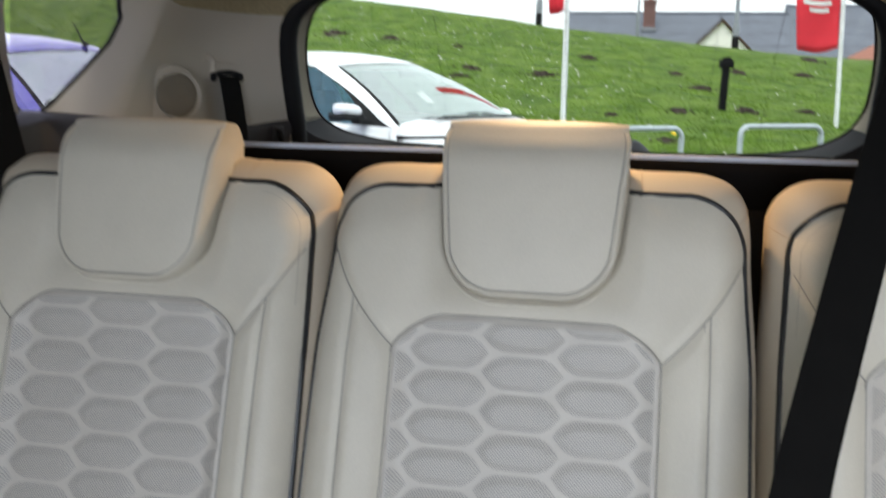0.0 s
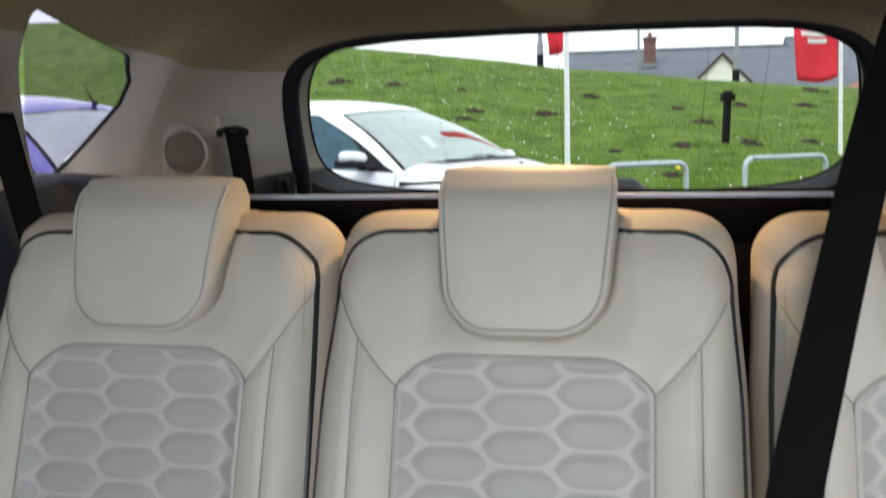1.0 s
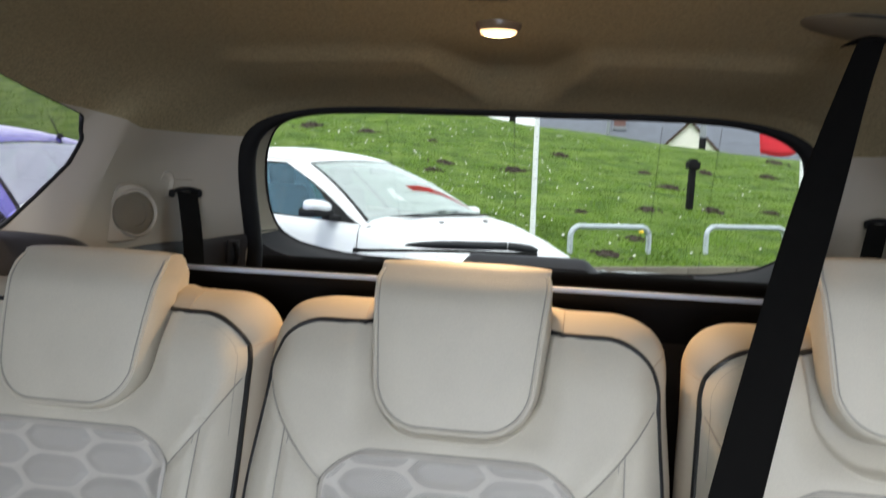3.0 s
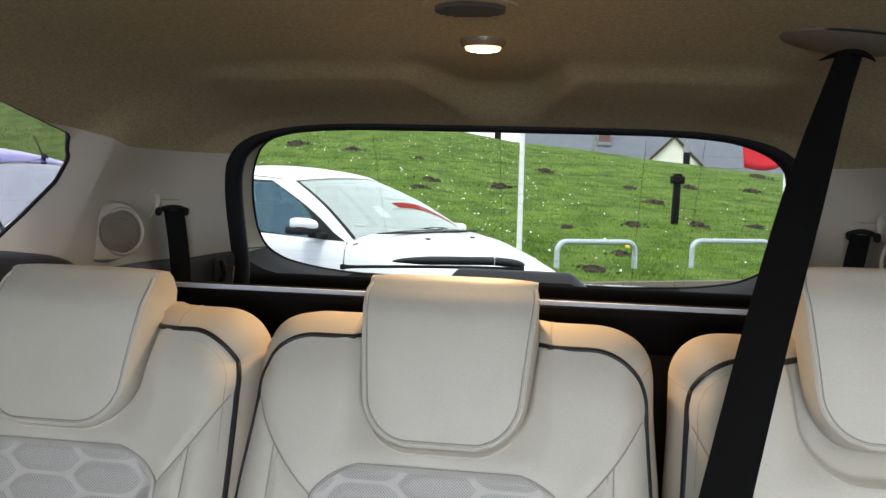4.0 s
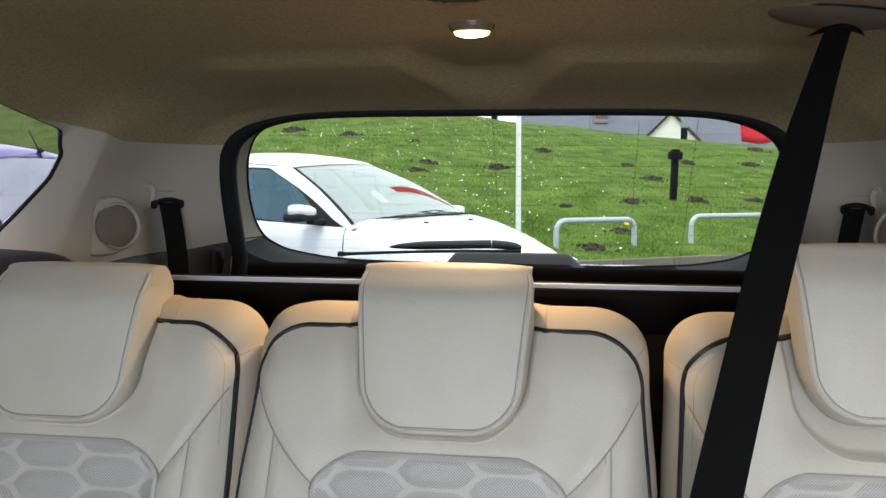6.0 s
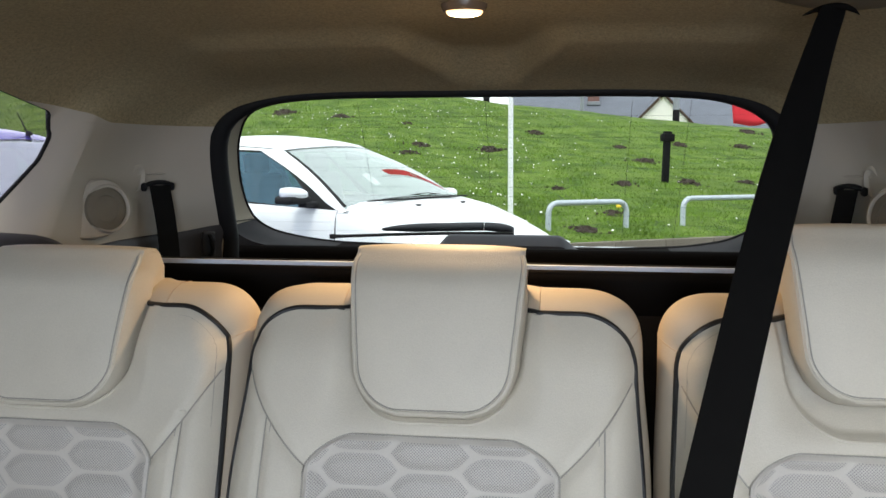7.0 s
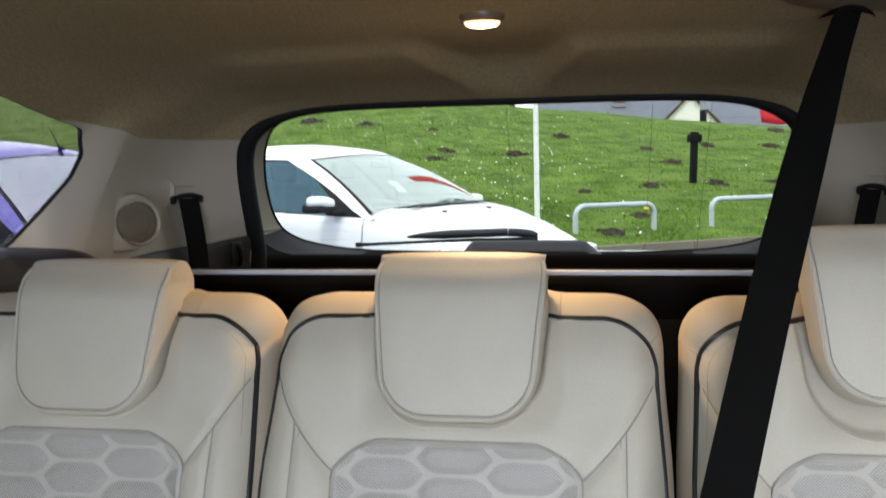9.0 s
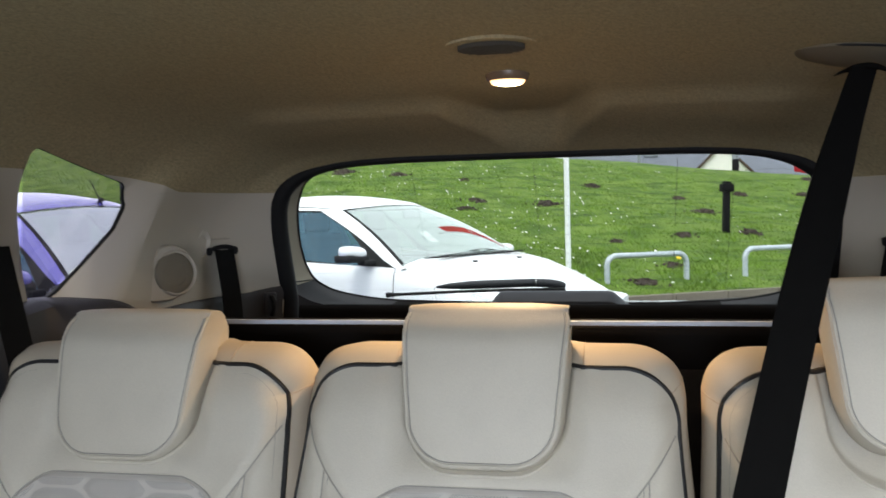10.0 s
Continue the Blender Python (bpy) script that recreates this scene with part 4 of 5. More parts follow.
    # cushion
    part("cushion", box_bm(0.47, 0.48, 0.16, 0.05, 4, at=(0, 0.62, 0.56)), LEATHER, seat)
    # headrest
    hr = part("headrest", headrest_bm(), LEATHER, seat, "wide cream leather headrest, curled over at the top")
    rows = []
    for out, dy, low in ((-0.001, 0.0, 0.0), (0.002, 0.006, 0.001), (0.004, 0.018, 0.004), (0.006, 0.038, 0.007), (0.003, 0.060, 0.006)):
        for x, z in head_outline(0.0):
            t = 1 + out * smooth(HZ1 - 0.032, HZ1 - 0.075, z) / 0.1
            rows.append((x * t, head_y(x, z) + dy, z - (low + out) * smooth(HZ0 + 0.06, HZ0, z)))
    part("headrest_gusset", grid_bm(rows, 5, len(head_outline(0.0))), LEATHER, hr)
    def with_top(inset):
        """The outline of the front, run on over the curled top on both sides."""
        zt = HZ1 - 0.012
        top = []
        for z in np.linspace(HZ1 - 0.026, zt, 5):
            top.append((head_half(z) - inset, head_y(0.1, z) - 0.0004, z))
        for dy, dz in OVER[:5]:
            w = head_half(zt) - inset - 0.010 * smooth(0.05, 0.09, dy)
            top.append((w, head_y(0.1, zt) + dy - 0.010 * smooth(0, 0.02, dy), zt + dz - 0.0060))
        low = [(x, head_y(x, z) - 0.0004, z) for x, z in head_outline(inset)]
        return [(-x, y, z) for x, y, z in top[::-1]] + low + top
    o2 = with_top(0.003)
    part("headrest_piping", tube_bm(o2, 0.0019, 8), LEATHER, hr)
    o3 = with_top(0.0062)
    part("headrest_stitching", tube_bm(o3, 0.0008, 5), THREAD, hr)
    o4 = [(x, front_y(x, z) - 0.0030, z) for x, z in head_outline(-0.011) if z < 1.036]
    part("recess_seam", tube_bm(o4, [float(0.0003 + 0.0016 * smooth(1.036, 1.014, z)) for x, y, z in o4], 8), LEATHER, seat)
    return seat


OVER = [(0.005, 0.005), (0.013, 0.0095), (0.026, 0.0115), (0.048, 0.009), (0.068, 0.000), (0.088, -0.02), (0.092, -0.06), (0.090, -0.12), (0.080, -0.17)]


def head_half(z):
    """Half width of the headrest: wide above, drawn in towards its rounded foot."""
    t = (z - HZ0) / (HZ1 - HZ0)
    w = 0.0880 + 0.0192 * t
    r = 0.052
    k = (HZ0 + r) - z
    if k > 0:
        w = w - r + math.sqrt(max(0.0, r * r - k * k))
    k = z - (HZ1 - 0.026)
    if k > 0:
        w = w - 0.026 + math.sqrt(max(0.0, 0.026 ** 2 - k * k))
    return w


def head_outline(inset=0.0):
    """The headrest's sides and rounded foot, drawn in by inset, from one side round to the other."""
    r, right = 0.052, []
    for a in np.linspace(math.pi / 2, 0.0, 22):
        z = HZ0 + r - (r - inset) * math.sin(a)
        right.append((0.0880 + 0.0192 * (z - HZ0) / (HZ1 - HZ0) - r + (r - inset) * math.cos(a), z))
    for z in np.linspace(HZ0 + r, HZ1 - 0.030, 18)[1:]:
        right.append((0.0880 + 0.0192 * (z - HZ0) / (HZ1 - HZ0) - inset, z))
    foot = right[0][0]
    return [(-x, z) for x, z in right[::-1]] + [(x, HZ0 + inset) for x in np.linspace(-foot, foot, 9)[1:-1]] + right


def head_y(x, z):
    """Front face of the headrest."""
    t = (z - HZ0) / (HZ1 - HZ0)
    y = lerp(0.966, 1.022, t)
    y += 0.012 * (abs(x) / 0.107) ** 4
    y -= 0.006 * math.sin(max(0.0, min(1.0, t)) * math.pi)
    y += 0.034 * max(0.0, t - 0.74) ** 2 / 0.0676
    return y


def headrest_bm():
    """Front face, rolled top and the side gusset of the headrest as one closed skin."""
    cols, rows = 33, 30
    pts = []
    prof = []
    for i in range(rows):
        prof.append((lerp(HZ0, HZ1 - 0.012, i / (rows - 1)), None))
    for i in range(rows):
        z = prof[i][0]
        for j in range(cols):
            x = lerp(-1, 1, j / (cols - 1)) * head_half(max(z, HZ0 + 0.0002))
            pts.append((x, head_y(x, z), z))
    # over the top and down behind
    over = OVER
    zt = HZ1 - 0.012
    for dy, dz in over:
        z = zt + dz
        for j in range(cols):
            hw = head_half(min(max(z, HZ0 + 0.02), zt))
            x = lerp(-1, 1, j / (cols - 1)) * (hw - 0.010 * smooth(0.05, 0.09, dy))
            pts.append((x, head_y(x, zt) + dy - 0.012 * (abs(x) / 0.107) ** 4 * smooth(0, 0.02, dy), z - 0.004 * (abs(x) / 0.107) ** 4))
    total = rows + len(over)
    bm = grid_bm(pts, total, cols)
    # gussets close the two sides
    vs = bm.verts[:]
    for j in (0, cols - 1):
        ids = [vs[i * cols + j] for i in range(total)]
        fr, bk = ids[:rows], ids[rows:]
        # bridge front edge to back edge, matched by height
        bk_low = bk[4:][::-1]
        top_cap = [fr[-1]] + bk[:5]
        bm.faces.new(top_cap)
        n = len(bk_low)
        step = (rows - 1) / (n - 1)
        for q in range(n - 1):
            a0, a1 = round(q * step), round((q + 1) * step)
            bm.faces.new(fr[a0:a1 + 1] + [bk_low[q + 1], bk_low[q]])
    return bm


middle_seat = make_seat(0.238)
middle_seat.location.x = 0.004
# the outer seats are a little narrower; their headrests stand slightly off the middle
left_seat = make_seat(0.224)
right_seat = copy_thing(left_seat, pose(0.501, 0.012, -0.004))
left_seat.location = (-0.480, 0.012, -0.004)
for one, shift in ((left_seat, (-0.003, 0.0, -0.005)), (right_seat, (0.005, 0.0, 0.034))):
    for child in one.children:
        if child.name.startswith("headrest"):
            child.location += Vector(shift)


# ---- outdoors ----
def hill_d(x, y):
    """Distance behind the kerb line."""
    a, b = y - 11.55, -0.53 * (x - 0.47) + 0.85 * (y - 12.75)
    k = 0.8
    h = max(0.0, min(1.0, 0.5 + 0.5 * (b - a) / k))
    return lerp(b, a, h) - k * h * (1 - h)


# unevenness of the bank's crest along x
CREST = [(-30.0, 0.75), (-20.0, -0.1), (-12.0, -0.42), (-9.5, -0.32), (-6.0, -0.07), (-3.0, 0.12), (0.0, 0.13), (4.5, 0.20), (9.5, 0.15)]


def hill_z(x, y):
    d = hill_d(x, y)
    if d < 0.0:
        return 0.0
    d2 = d
    z = 0.10 + 0.105 * d2 + 0.0038 * d2 * d2
    top = 2.30 + 0.045 * max(-30.0, min(0, x - 9.5)) * -1 + 0.15 * max(0.0, -x - 2.5)
    top = min(top + 0.12 + 0.55 * smooth(7.0, -3.0, x), 7.0) + table(x, CREST)[0]
    k = 0.9
    h = max(0.0, min(1.0, 0.5 + 0.5 * (top - z) / k))
    z = lerp(top, z, h) - k * h * (1 - h)
    fade = smooth(0.5, 3.0, d)
    z += fade * (0.10 * noise.noise(Vector((x * 0.25, y * 0.25, 0))) + 0.035 * noise.noise(Vector((x * 1.3, y * 1.3, 3))))
    return z


def ground():
    xs = sorted(set([round(v, 2) for v in np.arange(-22, 26, 0.4)] + [round(v, 2) for v in np.arange(-2.4, 6.4, 0.05)] + [s * round(22 + 2.0 * 1.35 ** k, 1) for k in range(1, 21) for s in (-1, 1)]))
    ys = sorted(set([round(v, 2) for v in np.arange(-10, 42, 0.4)] + [round(v, 2) for v in np.arange(11.4, 16.6, 0.05)] + [round(42 + 2.0 * 1.35 ** k, 1) for k in range(1, 20)] + [round(-10 - 2.0 * 1.35 ** k, 1) for k in range(1, 19)]))
    pts = [(x, y, hill_z(x, y) if hill_d(x, y) >= 0.12 else (0.0 if hill_d(x, y) < 0.0 else 0.09)) for y in ys for x in xs]
    bm = grid_bm(pts, len(ys), len(xs))
    me = bpy.data.meshes.new("ground")
    bm.to_mesh(me)
    bm.free()
    me.materials.append(ASPHALT)
    me.materials.append(GRASS)
    for p in me.polygons:
        c = p.center
        p.material_index = 1 if hill_d(c.x, c.y) > 0.0 else 0
    me.shade_smooth()
    return tagged(new("ground", me), "tarmac car park rising into a grassy bank", "ground", kind="structure")


ground()


def kerb_line():
    pts = [Vector((x, 11.55, 0)) for x in np.arange(-30, -1.7, 0.9)]
    d = Vector((0.85, 0.53, 0))
    start = Vector((-1.45, 11.55, 0))
    pts += [start + d * t for t in np.arange(0, 34, 0.915)]
    return pts


kp = kerb_line()
kerb = tagged(new("kerb"), "pale concrete kerb at the foot of the grass bank", "kerb", kind="structure")
KERB_MESH = None
for a, b in zip(kp, kp[1:]):
    d = b - a
    if KERB_MESH is None:
        bm = box_bm(0.89, 0.125, 0.30, 0.014, 2)
        ks = part("kerb_stone", bm, KERB, kerb)
        KERB_MESH = ks.data
    else:
        ks = new("kerb_stone", KERB_MESH)
        ks.parent = kerb
    c = (a + b) / 2
    ks.matrix_local = Matrix.LocRotScale((c.x, c.y, -0.04), Euler((0, 0, math.atan2(d.y, d.x))), (d.length / 0.9, 1, 1))


def hoop(p, q, top):
    """A bent steel tube barrier from p to q."""
    p, q = Vector(p), Vector(q)
    zp, zq = hill_z(p.x, p.y) - 0.15, hill_z(q.x, q.y) - 0.15
    d = (q - p).normalized()
    r = 0.16
    path = [(p.x, p.y, zp), (p.x, p.y, top - r)]
    for a in np.linspace(0.15, math.pi / 2, 7):
        c = p + d * r * (1 - math.cos(a))
        path.append((c.x, c.y, top - r + r * math.sin(a)))
    for a in np.linspace(math.pi / 2, 0.15, 7):
        c = q - d * r * (1 - math.cos(a))
        path.append((c.x, c.y, top - r + r * math.sin(a)))
    path += [(q.x, q.y, top - r), (q.x, q.y, zq)]
    ob = part("hoop_barrier", tube_bm(path, 0.044, 14), GALV)
    return tagged(ob, "galvanised steel hoop barrier set in the grass", "barrier", "hoop barriers")


hoop((-0.07, 13.59, 0), (1.16, 14.36, 0), 0.63)
hoop((2.13, 14.97, 0), (3.55, 15.86, 0), 0.66)

# black marker post on the bank
gz = hill_z(2.41, 20.1)
post = tagged(new("marker_post"), "black wooden marker post with a square head on the grass", "post")
part("shaft", box_bm(0.13, 0.13, 1.15, 0.012, 2, at=(2.41, 20.1, gz + 0.50), turn=pose(0, 0, 0, 0, 1.5, 20)), BLACKPOST, post)
part("head", box_bm(0.27, 0.2, 0.17, 0.025, 2, at=(2.425, 20.1, gz + 0.99), turn=pose(0, 0, 0, 0, 1.5, 20)), BLACKPOST, post)
part("cap", box_bm(0.15, 0.15, 0.06, 0.015, 2, at=(2.428, 20.1, gz + 1.10), turn=pose(0, 0, 0, 0, 1.5, 20)), BLACKPOST, post)


def flag_pole(x, y, height, lean, flag_low, flag_w, flag_h, bars, gathered=0.0):
    z0 = hill_z(x, y)
    ob = tagged(new("flag_pole"), "white flagpole with a red advertising flag", "flagpole", "flagpoles")
    top = Vector((x + lean * height, y, z0 + height))
    part("pole", tube_bm([(x, y, z0 - 0.1), (x, y, z0), top], [0.044, 0.043, 0.030], 14), WHITEPOLE, ob)
    part("finial", lathe_bm([(0.0, 0.07), (0.03, 0.06), (0.045, 0.03), (0.03, 0.0), (0.0, 0.0)], 14, Matrix.Translation(top)), WHITEPOLE, ob)
    rows, cols = 22, 16

    def at(u, v, off=0.0):
        h = flag_low + v * flag_h
        px = x + lean * h
        wave = 0.10 * math.sin(u * 5 + v * 3.0) * u + 0.05 * math.sin(v * 9 + u * 2)
        sag = (1 - gathered) * (-0.10 * u * (1 - v) + 0.05 * u * math.sin(3 * v))
        return Vector((px - 0.05 - u * flag_w * (1 - gathered * smooth(0.4, 0.0, v)) * (0.92 + 0.08 * math.sin(4 * v)), y + wave * 0.8 + off, z0 + h + sag - 0.06 * (1 - gathered) ** 3 * math.sin(u * 4) * (1 - v)))
    pts = [at(j / (cols - 1), i / (rows - 1)) for i in range(rows) for j in range(cols)]
    fl = part("flag", grid_bm(pts, rows, cols), REDFLAG, ob, "red cloth flag with white unreadable print")
    sol = fl.modifiers.new("thick", "SOLIDIFY")
    sol.thickness = 0.004
    for (u0, u1, v) in bars:
        bp = []
        for v2 in (v - 0.014, v + 0.014):
            bp += [at(lerp(u0, u1, j / 7), v2, -0.012) for j in range(8)]
        part("print_bar", grid_bm(bp, 2, 8), WHITECLOTH, fl)
    for h in (flag_low + 0.02, flag_low + flag_h - 0.02):
        part("clip", box_bm(0.07, 0.02, 0.02, 0.004, 1, at=(x + lean * h - 0.04, y, z0 + h)), GALV, ob)
    return ob


flag_pole(-0.667, 13.8, 6.4, -0.006, 2.10, 0.42, 3.4, [(0.15, 0.8, 0.35), (0.2, 0.7, 0.42)], 0.45)
flag_pole(4.62, 19.5, 7.0, -0.035, 1.61, 0.87, 2.9, [(0.25, 0.7, 0.27), (0.2, 0.85, 0.315), (0.15, 0.85, 0.365), (0.2, 0.8, 0.45)])


def mole_hill(x, y, r, seed, group="molehills"):
    bm = bmesh.new()
    rng = random.Random(seed)
    rings, sides = 7, 18
    vs = []
    for i in range(rings + 1):
        rr = r * i / rings
        row = []
        for k in range(sides if i else 1):
            a = k * math.tau / sides
            wob = 1 + 0.55 * noise.noise(Vector((math.cos(a) * 1.6 + seed, math.sin(a) * 1.6, seed * 0.7))) + rng.uniform(-0.10, 0.10)
            px, py = x + rr * wob * math.cos(a), y + rr * wob * math.sin(a) * 0.9
            h = 0.32 * r * (1 - (i / rings) ** 1.8) + 0.09 * r * rng.uniform(-1, 1) * (i < rings)
            row.append(bm.verts.new((px, py, hill_z(px, py) + h - (0.03 if i == rings else 0))))
        vs.append(row)
    for a, b in zip(vs, vs[1:]):
        for k in range(sides):
            q = (k + 1) % sides
            if len(a) == 1:
                bm.faces.new((a[0], b[k], b[q]))
            else:
                bm.faces.new((a[k], a[q], b[q], b[k]))
    for v in bm.verts:
        v.co += Vector((rng.uniform(-1, 1), rng.uniform(-1, 1), rng.uniform(-1, 1))) * r * 0.05
    # loose clods thrown round the mound
    for k in range(16):
        a, d, q = rng.uniform(0, math.tau), r * rng.uniform(0.3, 1.45), r * rng.uniform(0.05, 0.14)
        px, py = x + d * math.cos(a) * 1.2, y + d * math.sin(a)
        lift = 0.30 * r * max(0.0, 1 - (d / r) ** 1.8)
        made = bmesh.ops.create_icosphere(bm, subdivisions=1, radius=q, matrix=Matrix.Translation((px, py, hill_z(px, py) + lift + 0.3 * q)))
        for v in made["verts"]:
            v.co += Vector((rng.uniform(-1, 1), rng.uniform(-1, 1), rng.uniform(-1, 1))) * q * 0.3
    ob = part("molehill", bm, EARTH, angle=20)
    return tagged(ob, "small mound of dark bare earth in the grass", "molehill", group)


for i, (x, y, r) in enumerate([(-8.78, 27.45, 0.32), (-6.75, 26.85, 0.23), (-4.51, 26.15, 0.15), (-3.63, 22.95, 0.24), (-3.7, 21.5, 0.20), (-1.79, 23.05, 0.28),
                               (-0.74, 27.3, 0.23), (0.04, 18.45, 0.15), (1.45, 19.35, 0.2), (1.05, 15.6, 0.19), (0.5, 13.8, 0.2), (2.27, 23.6, 0.27),
                               (3.64, 27.8, 0.24), (2.94, 20.15, 0.27), (6.69, 33.0, 0.3), (5.62, 28.5, 0.24), (4.43, 21.45, 0.17), (1.77, 26.4, 0.18)]):
    mole_hill(x, y, r * 1.15, i * 1.7 + 2)


def lawn():
    """Grass blades and tufts on the bank."""
    rng = random.Random(4)
    vs, fs = [], []
    count = 0
    while count < 150000:
        y = 11.6 + 22 * rng.random() ** 1.4
        x = (rng.uniform(-0.42, 0.34) if count < 105000 else rng.uniform(-0.85, -0.42)) * (y + 1) + 0.1
        if hill_d(x, y) < 0.12:
            continue
        z = hill_z(x, y) - 0.01
        count += 1
        tuft = smooth(-0.15, 0.35, noise.noise(Vector((x * 1.1, y * 0.9, 5))) + 0.5 * noise.noise(Vector((x * 3.1, y * 2.6, 9))))
        h, w, a = rng.uniform(0.02, 0.05) + 0.06 * tuft * rng.random(), rng.uniform(0.006, 0.016), rng.uniform(0, math.pi)
        lean = (rng.uniform(-0.04, 0.04), rng.uniform(-0.04, 0.04))
        n = len(vs)
        vs += [(x - w * math.cos(a), y - w * math.sin(a), z), (x + w * math.cos(a), y + w * math.sin(a), z), (x + lean[0], y + lean[1], z + h)]
        fs.append((n, n + 1, n + 2))
    me = bpy.data.meshes.new("grass_blades")
    me.from_pydata(vs, [], fs)
    me.materials.append(BLADES)
    tagged(new("grass_blades", me), "short green grass blades on the bank", "grass", kind="stuff")


def daisies():
    rng = random.Random(11)
    vs, fs = [], []
    count = 0
    while count < 640:
        y = 13.0 + 20 * rng.random()
        x = rng.uniform(-0.45, 0.32) * y
        if hill_d(x, y) < 0.5:
            continue
        dens = lerp(1.0, 0.17, smooth(-0.07, 0.04, x / y)) * (0.45 + 0.55 * smooth(-0.25, 0.25, noise.noise(Vector((x * 0.3, y * 0.3, 8)))))
        if rng.random() > dens:
            continue
        count += 1
        r, z = rng.uniform(0.010, 0.022), hill_z(x, y) + rng.uniform(0.03, 0.06)
        n = len(vs)
        tilt = rng.uniform(0.3, 0.9)
        vs.append((x, y, z + 0.008))
        for k in range(7):
            a = k * math.tau / 7
            vs.append((x + r * math.cos(a), y + r * math.sin(a) * (1 - 0.4 * tilt), z + r * tilt * math.sin(a)))
        for k in range(7):
            fs.append((n, n + 1 + k, n + 1 + (k + 1) % 7))
    me = bpy.data.meshes.new("daisies")
    me.from_pydata(vs, [], fs)
    me.materials.append(DAISY)
    tagged(new("daisies", me), "scattered white daisies in the grass", "flowers", kind="stuff")


lawn()
daisies()


# ---- parked cars ----
BODY = [(2.21, 0.36, 0.50, 0.53), (2.15, 0.54, 0.55, 0.59), (2.02, 0.70, 0.605, 0.66), (1.85, 0.79, 0.67, 0.745), (1.55, 0.88, 0.775, 0.865), (1.25, 0.90, 0.875, 0.967),
        (1.02, 0.905, 0.925, 1.01), (0.6, 0.91, 0.935, 0.95), (0.0, 0.91, 0.95, 0.96), (-0.7, 0.91, 0.965, 0.97), (-1.3, 0.905, 0.99, 1.0), (-1.75, 0.88, 1.0, 1.02),
        (-1.98, 0.80, 0.98, 1.02), (-2.10, 0.70, 0.9, 0.95), (-2.15, 0.55, 0.75, 0.8)][::-1]


def body_half(X):
    w, zs, zc = table(X, BODY)
    return [(w * 0.86, 0.17), (w * 0.95, 0.22), (w * 0.985, 0.36), (w, 0.52), (w * 0.992, 0.66), (w * 0.985, lerp(0.66, zs, 0.55)), (w * 0.972, lerp(0.66, zs, 0.85)),
            (w * 0.945, zs), (w * 0.88, zs + 0.40 * (zc - zs)), (w * 0.7, zs + 0.72 * (zc - zs)), (w * 0.4, zs + 0.93 * (zc - zs)), (0.0, zc)]


def body_top(X, Y):
    prof = body_half(X)[7:]
    return float(np.interp(abs(Y), [q[0] for q in prof[::-1]], [q[1] for q in prof[::-1]]))


def car_body_bm():
    xs = sorted(set([r[0] for r in BODY] + [round(v, 3) for v in np.linspace(-2.15, 2.21, 60)]))
    pts = []
    for X in xs:
        h = body_half(X)
        pts += [(X, y, z) for y, z in h] + [(X, -y, z) for y, z in h[-2::-1]]
    cols = 2 * len(h) - 1
    bm = grid_bm(pts, len(xs), cols)
    # open the top where the cabin stands
    dead = [f for f in bm.faces if -1.75 < f.calc_center_median().x < 1.0 and f.calc_center_median().z > 0.88 and abs(f.calc_center_median().y) < 0.845]
    for f in bm.faces:
        c = f.calc_center_median()
        if abs(c.y) > 0.6 and any((c.x - X) ** 2 + (c.z - 0.315) ** 2 < 0.37 ** 2 for X in (1.33, -1.32)) and f not in dead:
            dead.append(f)
    bmesh.ops.delete(bm, geom=dead, context="FACES")
    for X in (xs[0], xs[-1]):
        ring = [v for v in bm.verts if abs(v.co.x - X) < 1e-4]
        ring.sort(key=lambda v: math.atan2(v.co.z - 0.5, v.co.y))
        bm.faces.new(ring)
    return bm


def patch(f, u0, u1, v0, v1, nu=8, nv=6, bm=None, off=0.0):
    """A piece of the curved sheet f(u, v)."""
    bm = bm or bmesh.new()
    vs = []
    for i in range(nv + 1):
        for j in range(nu + 1):
            u, v = lerp(u0, u1, j / nu), lerp(v0, v1, i / nv)
            p = f(u, v)
            if off:
                e = 1e-3
                n = (f(u + e, v) - f(u - e, v)).cross(f(u, v + e) - f(u, v - e)).normalized()
                p = p + n * off
            vs.append(bm.verts.new(p))
    for i in range(nv):
        for j in range(nu):
            a = i * (nu + 1) + j
            bm.faces.new((vs[a], vs[a + 1], vs[a + nu + 2], vs[a + nu + 1]))
    return bm


def side_face(s):
    def f(u, v):
        lo = Vector((lerp(0.94, -1.78, u), -0.845 + 0.05 * smooth(0.75, 1.0, u) + 0.03 * smooth(0.12, 0, u), lerp(0.905, 1.01, smooth(0, 0.9, u))))
        hi = Vector((lerp(0.08, -1.62, u), -0.60 + 0.06 * smooth(0.7, 1.0, u) + 0.02 * smooth(0.1, 0.0, u), 1.385 + 0.035 * math.sin(u * math.pi) - 0.02 * u))
        p = lo.lerp(hi, v)
        p.y -= 0.035 * math.sin(v * math.pi)
        p.z += 0.035 * math.sin(v * math.pi) * smooth(0.35, 0.0, u)
        p.x -= 0.05 * v * v * smooth(0.3, 0.0, u)
        p.y *= -s
        return p
    return f


def window_face(s):
    """The side with its front edge drawn back towards the roof, where the door glass curves down."""
    f = side_face(s)
    return lambda u, v: f(u + 0.12 * max(0.0, v) ** 2.4 * max(0.0, 1 - u / 0.41), v)


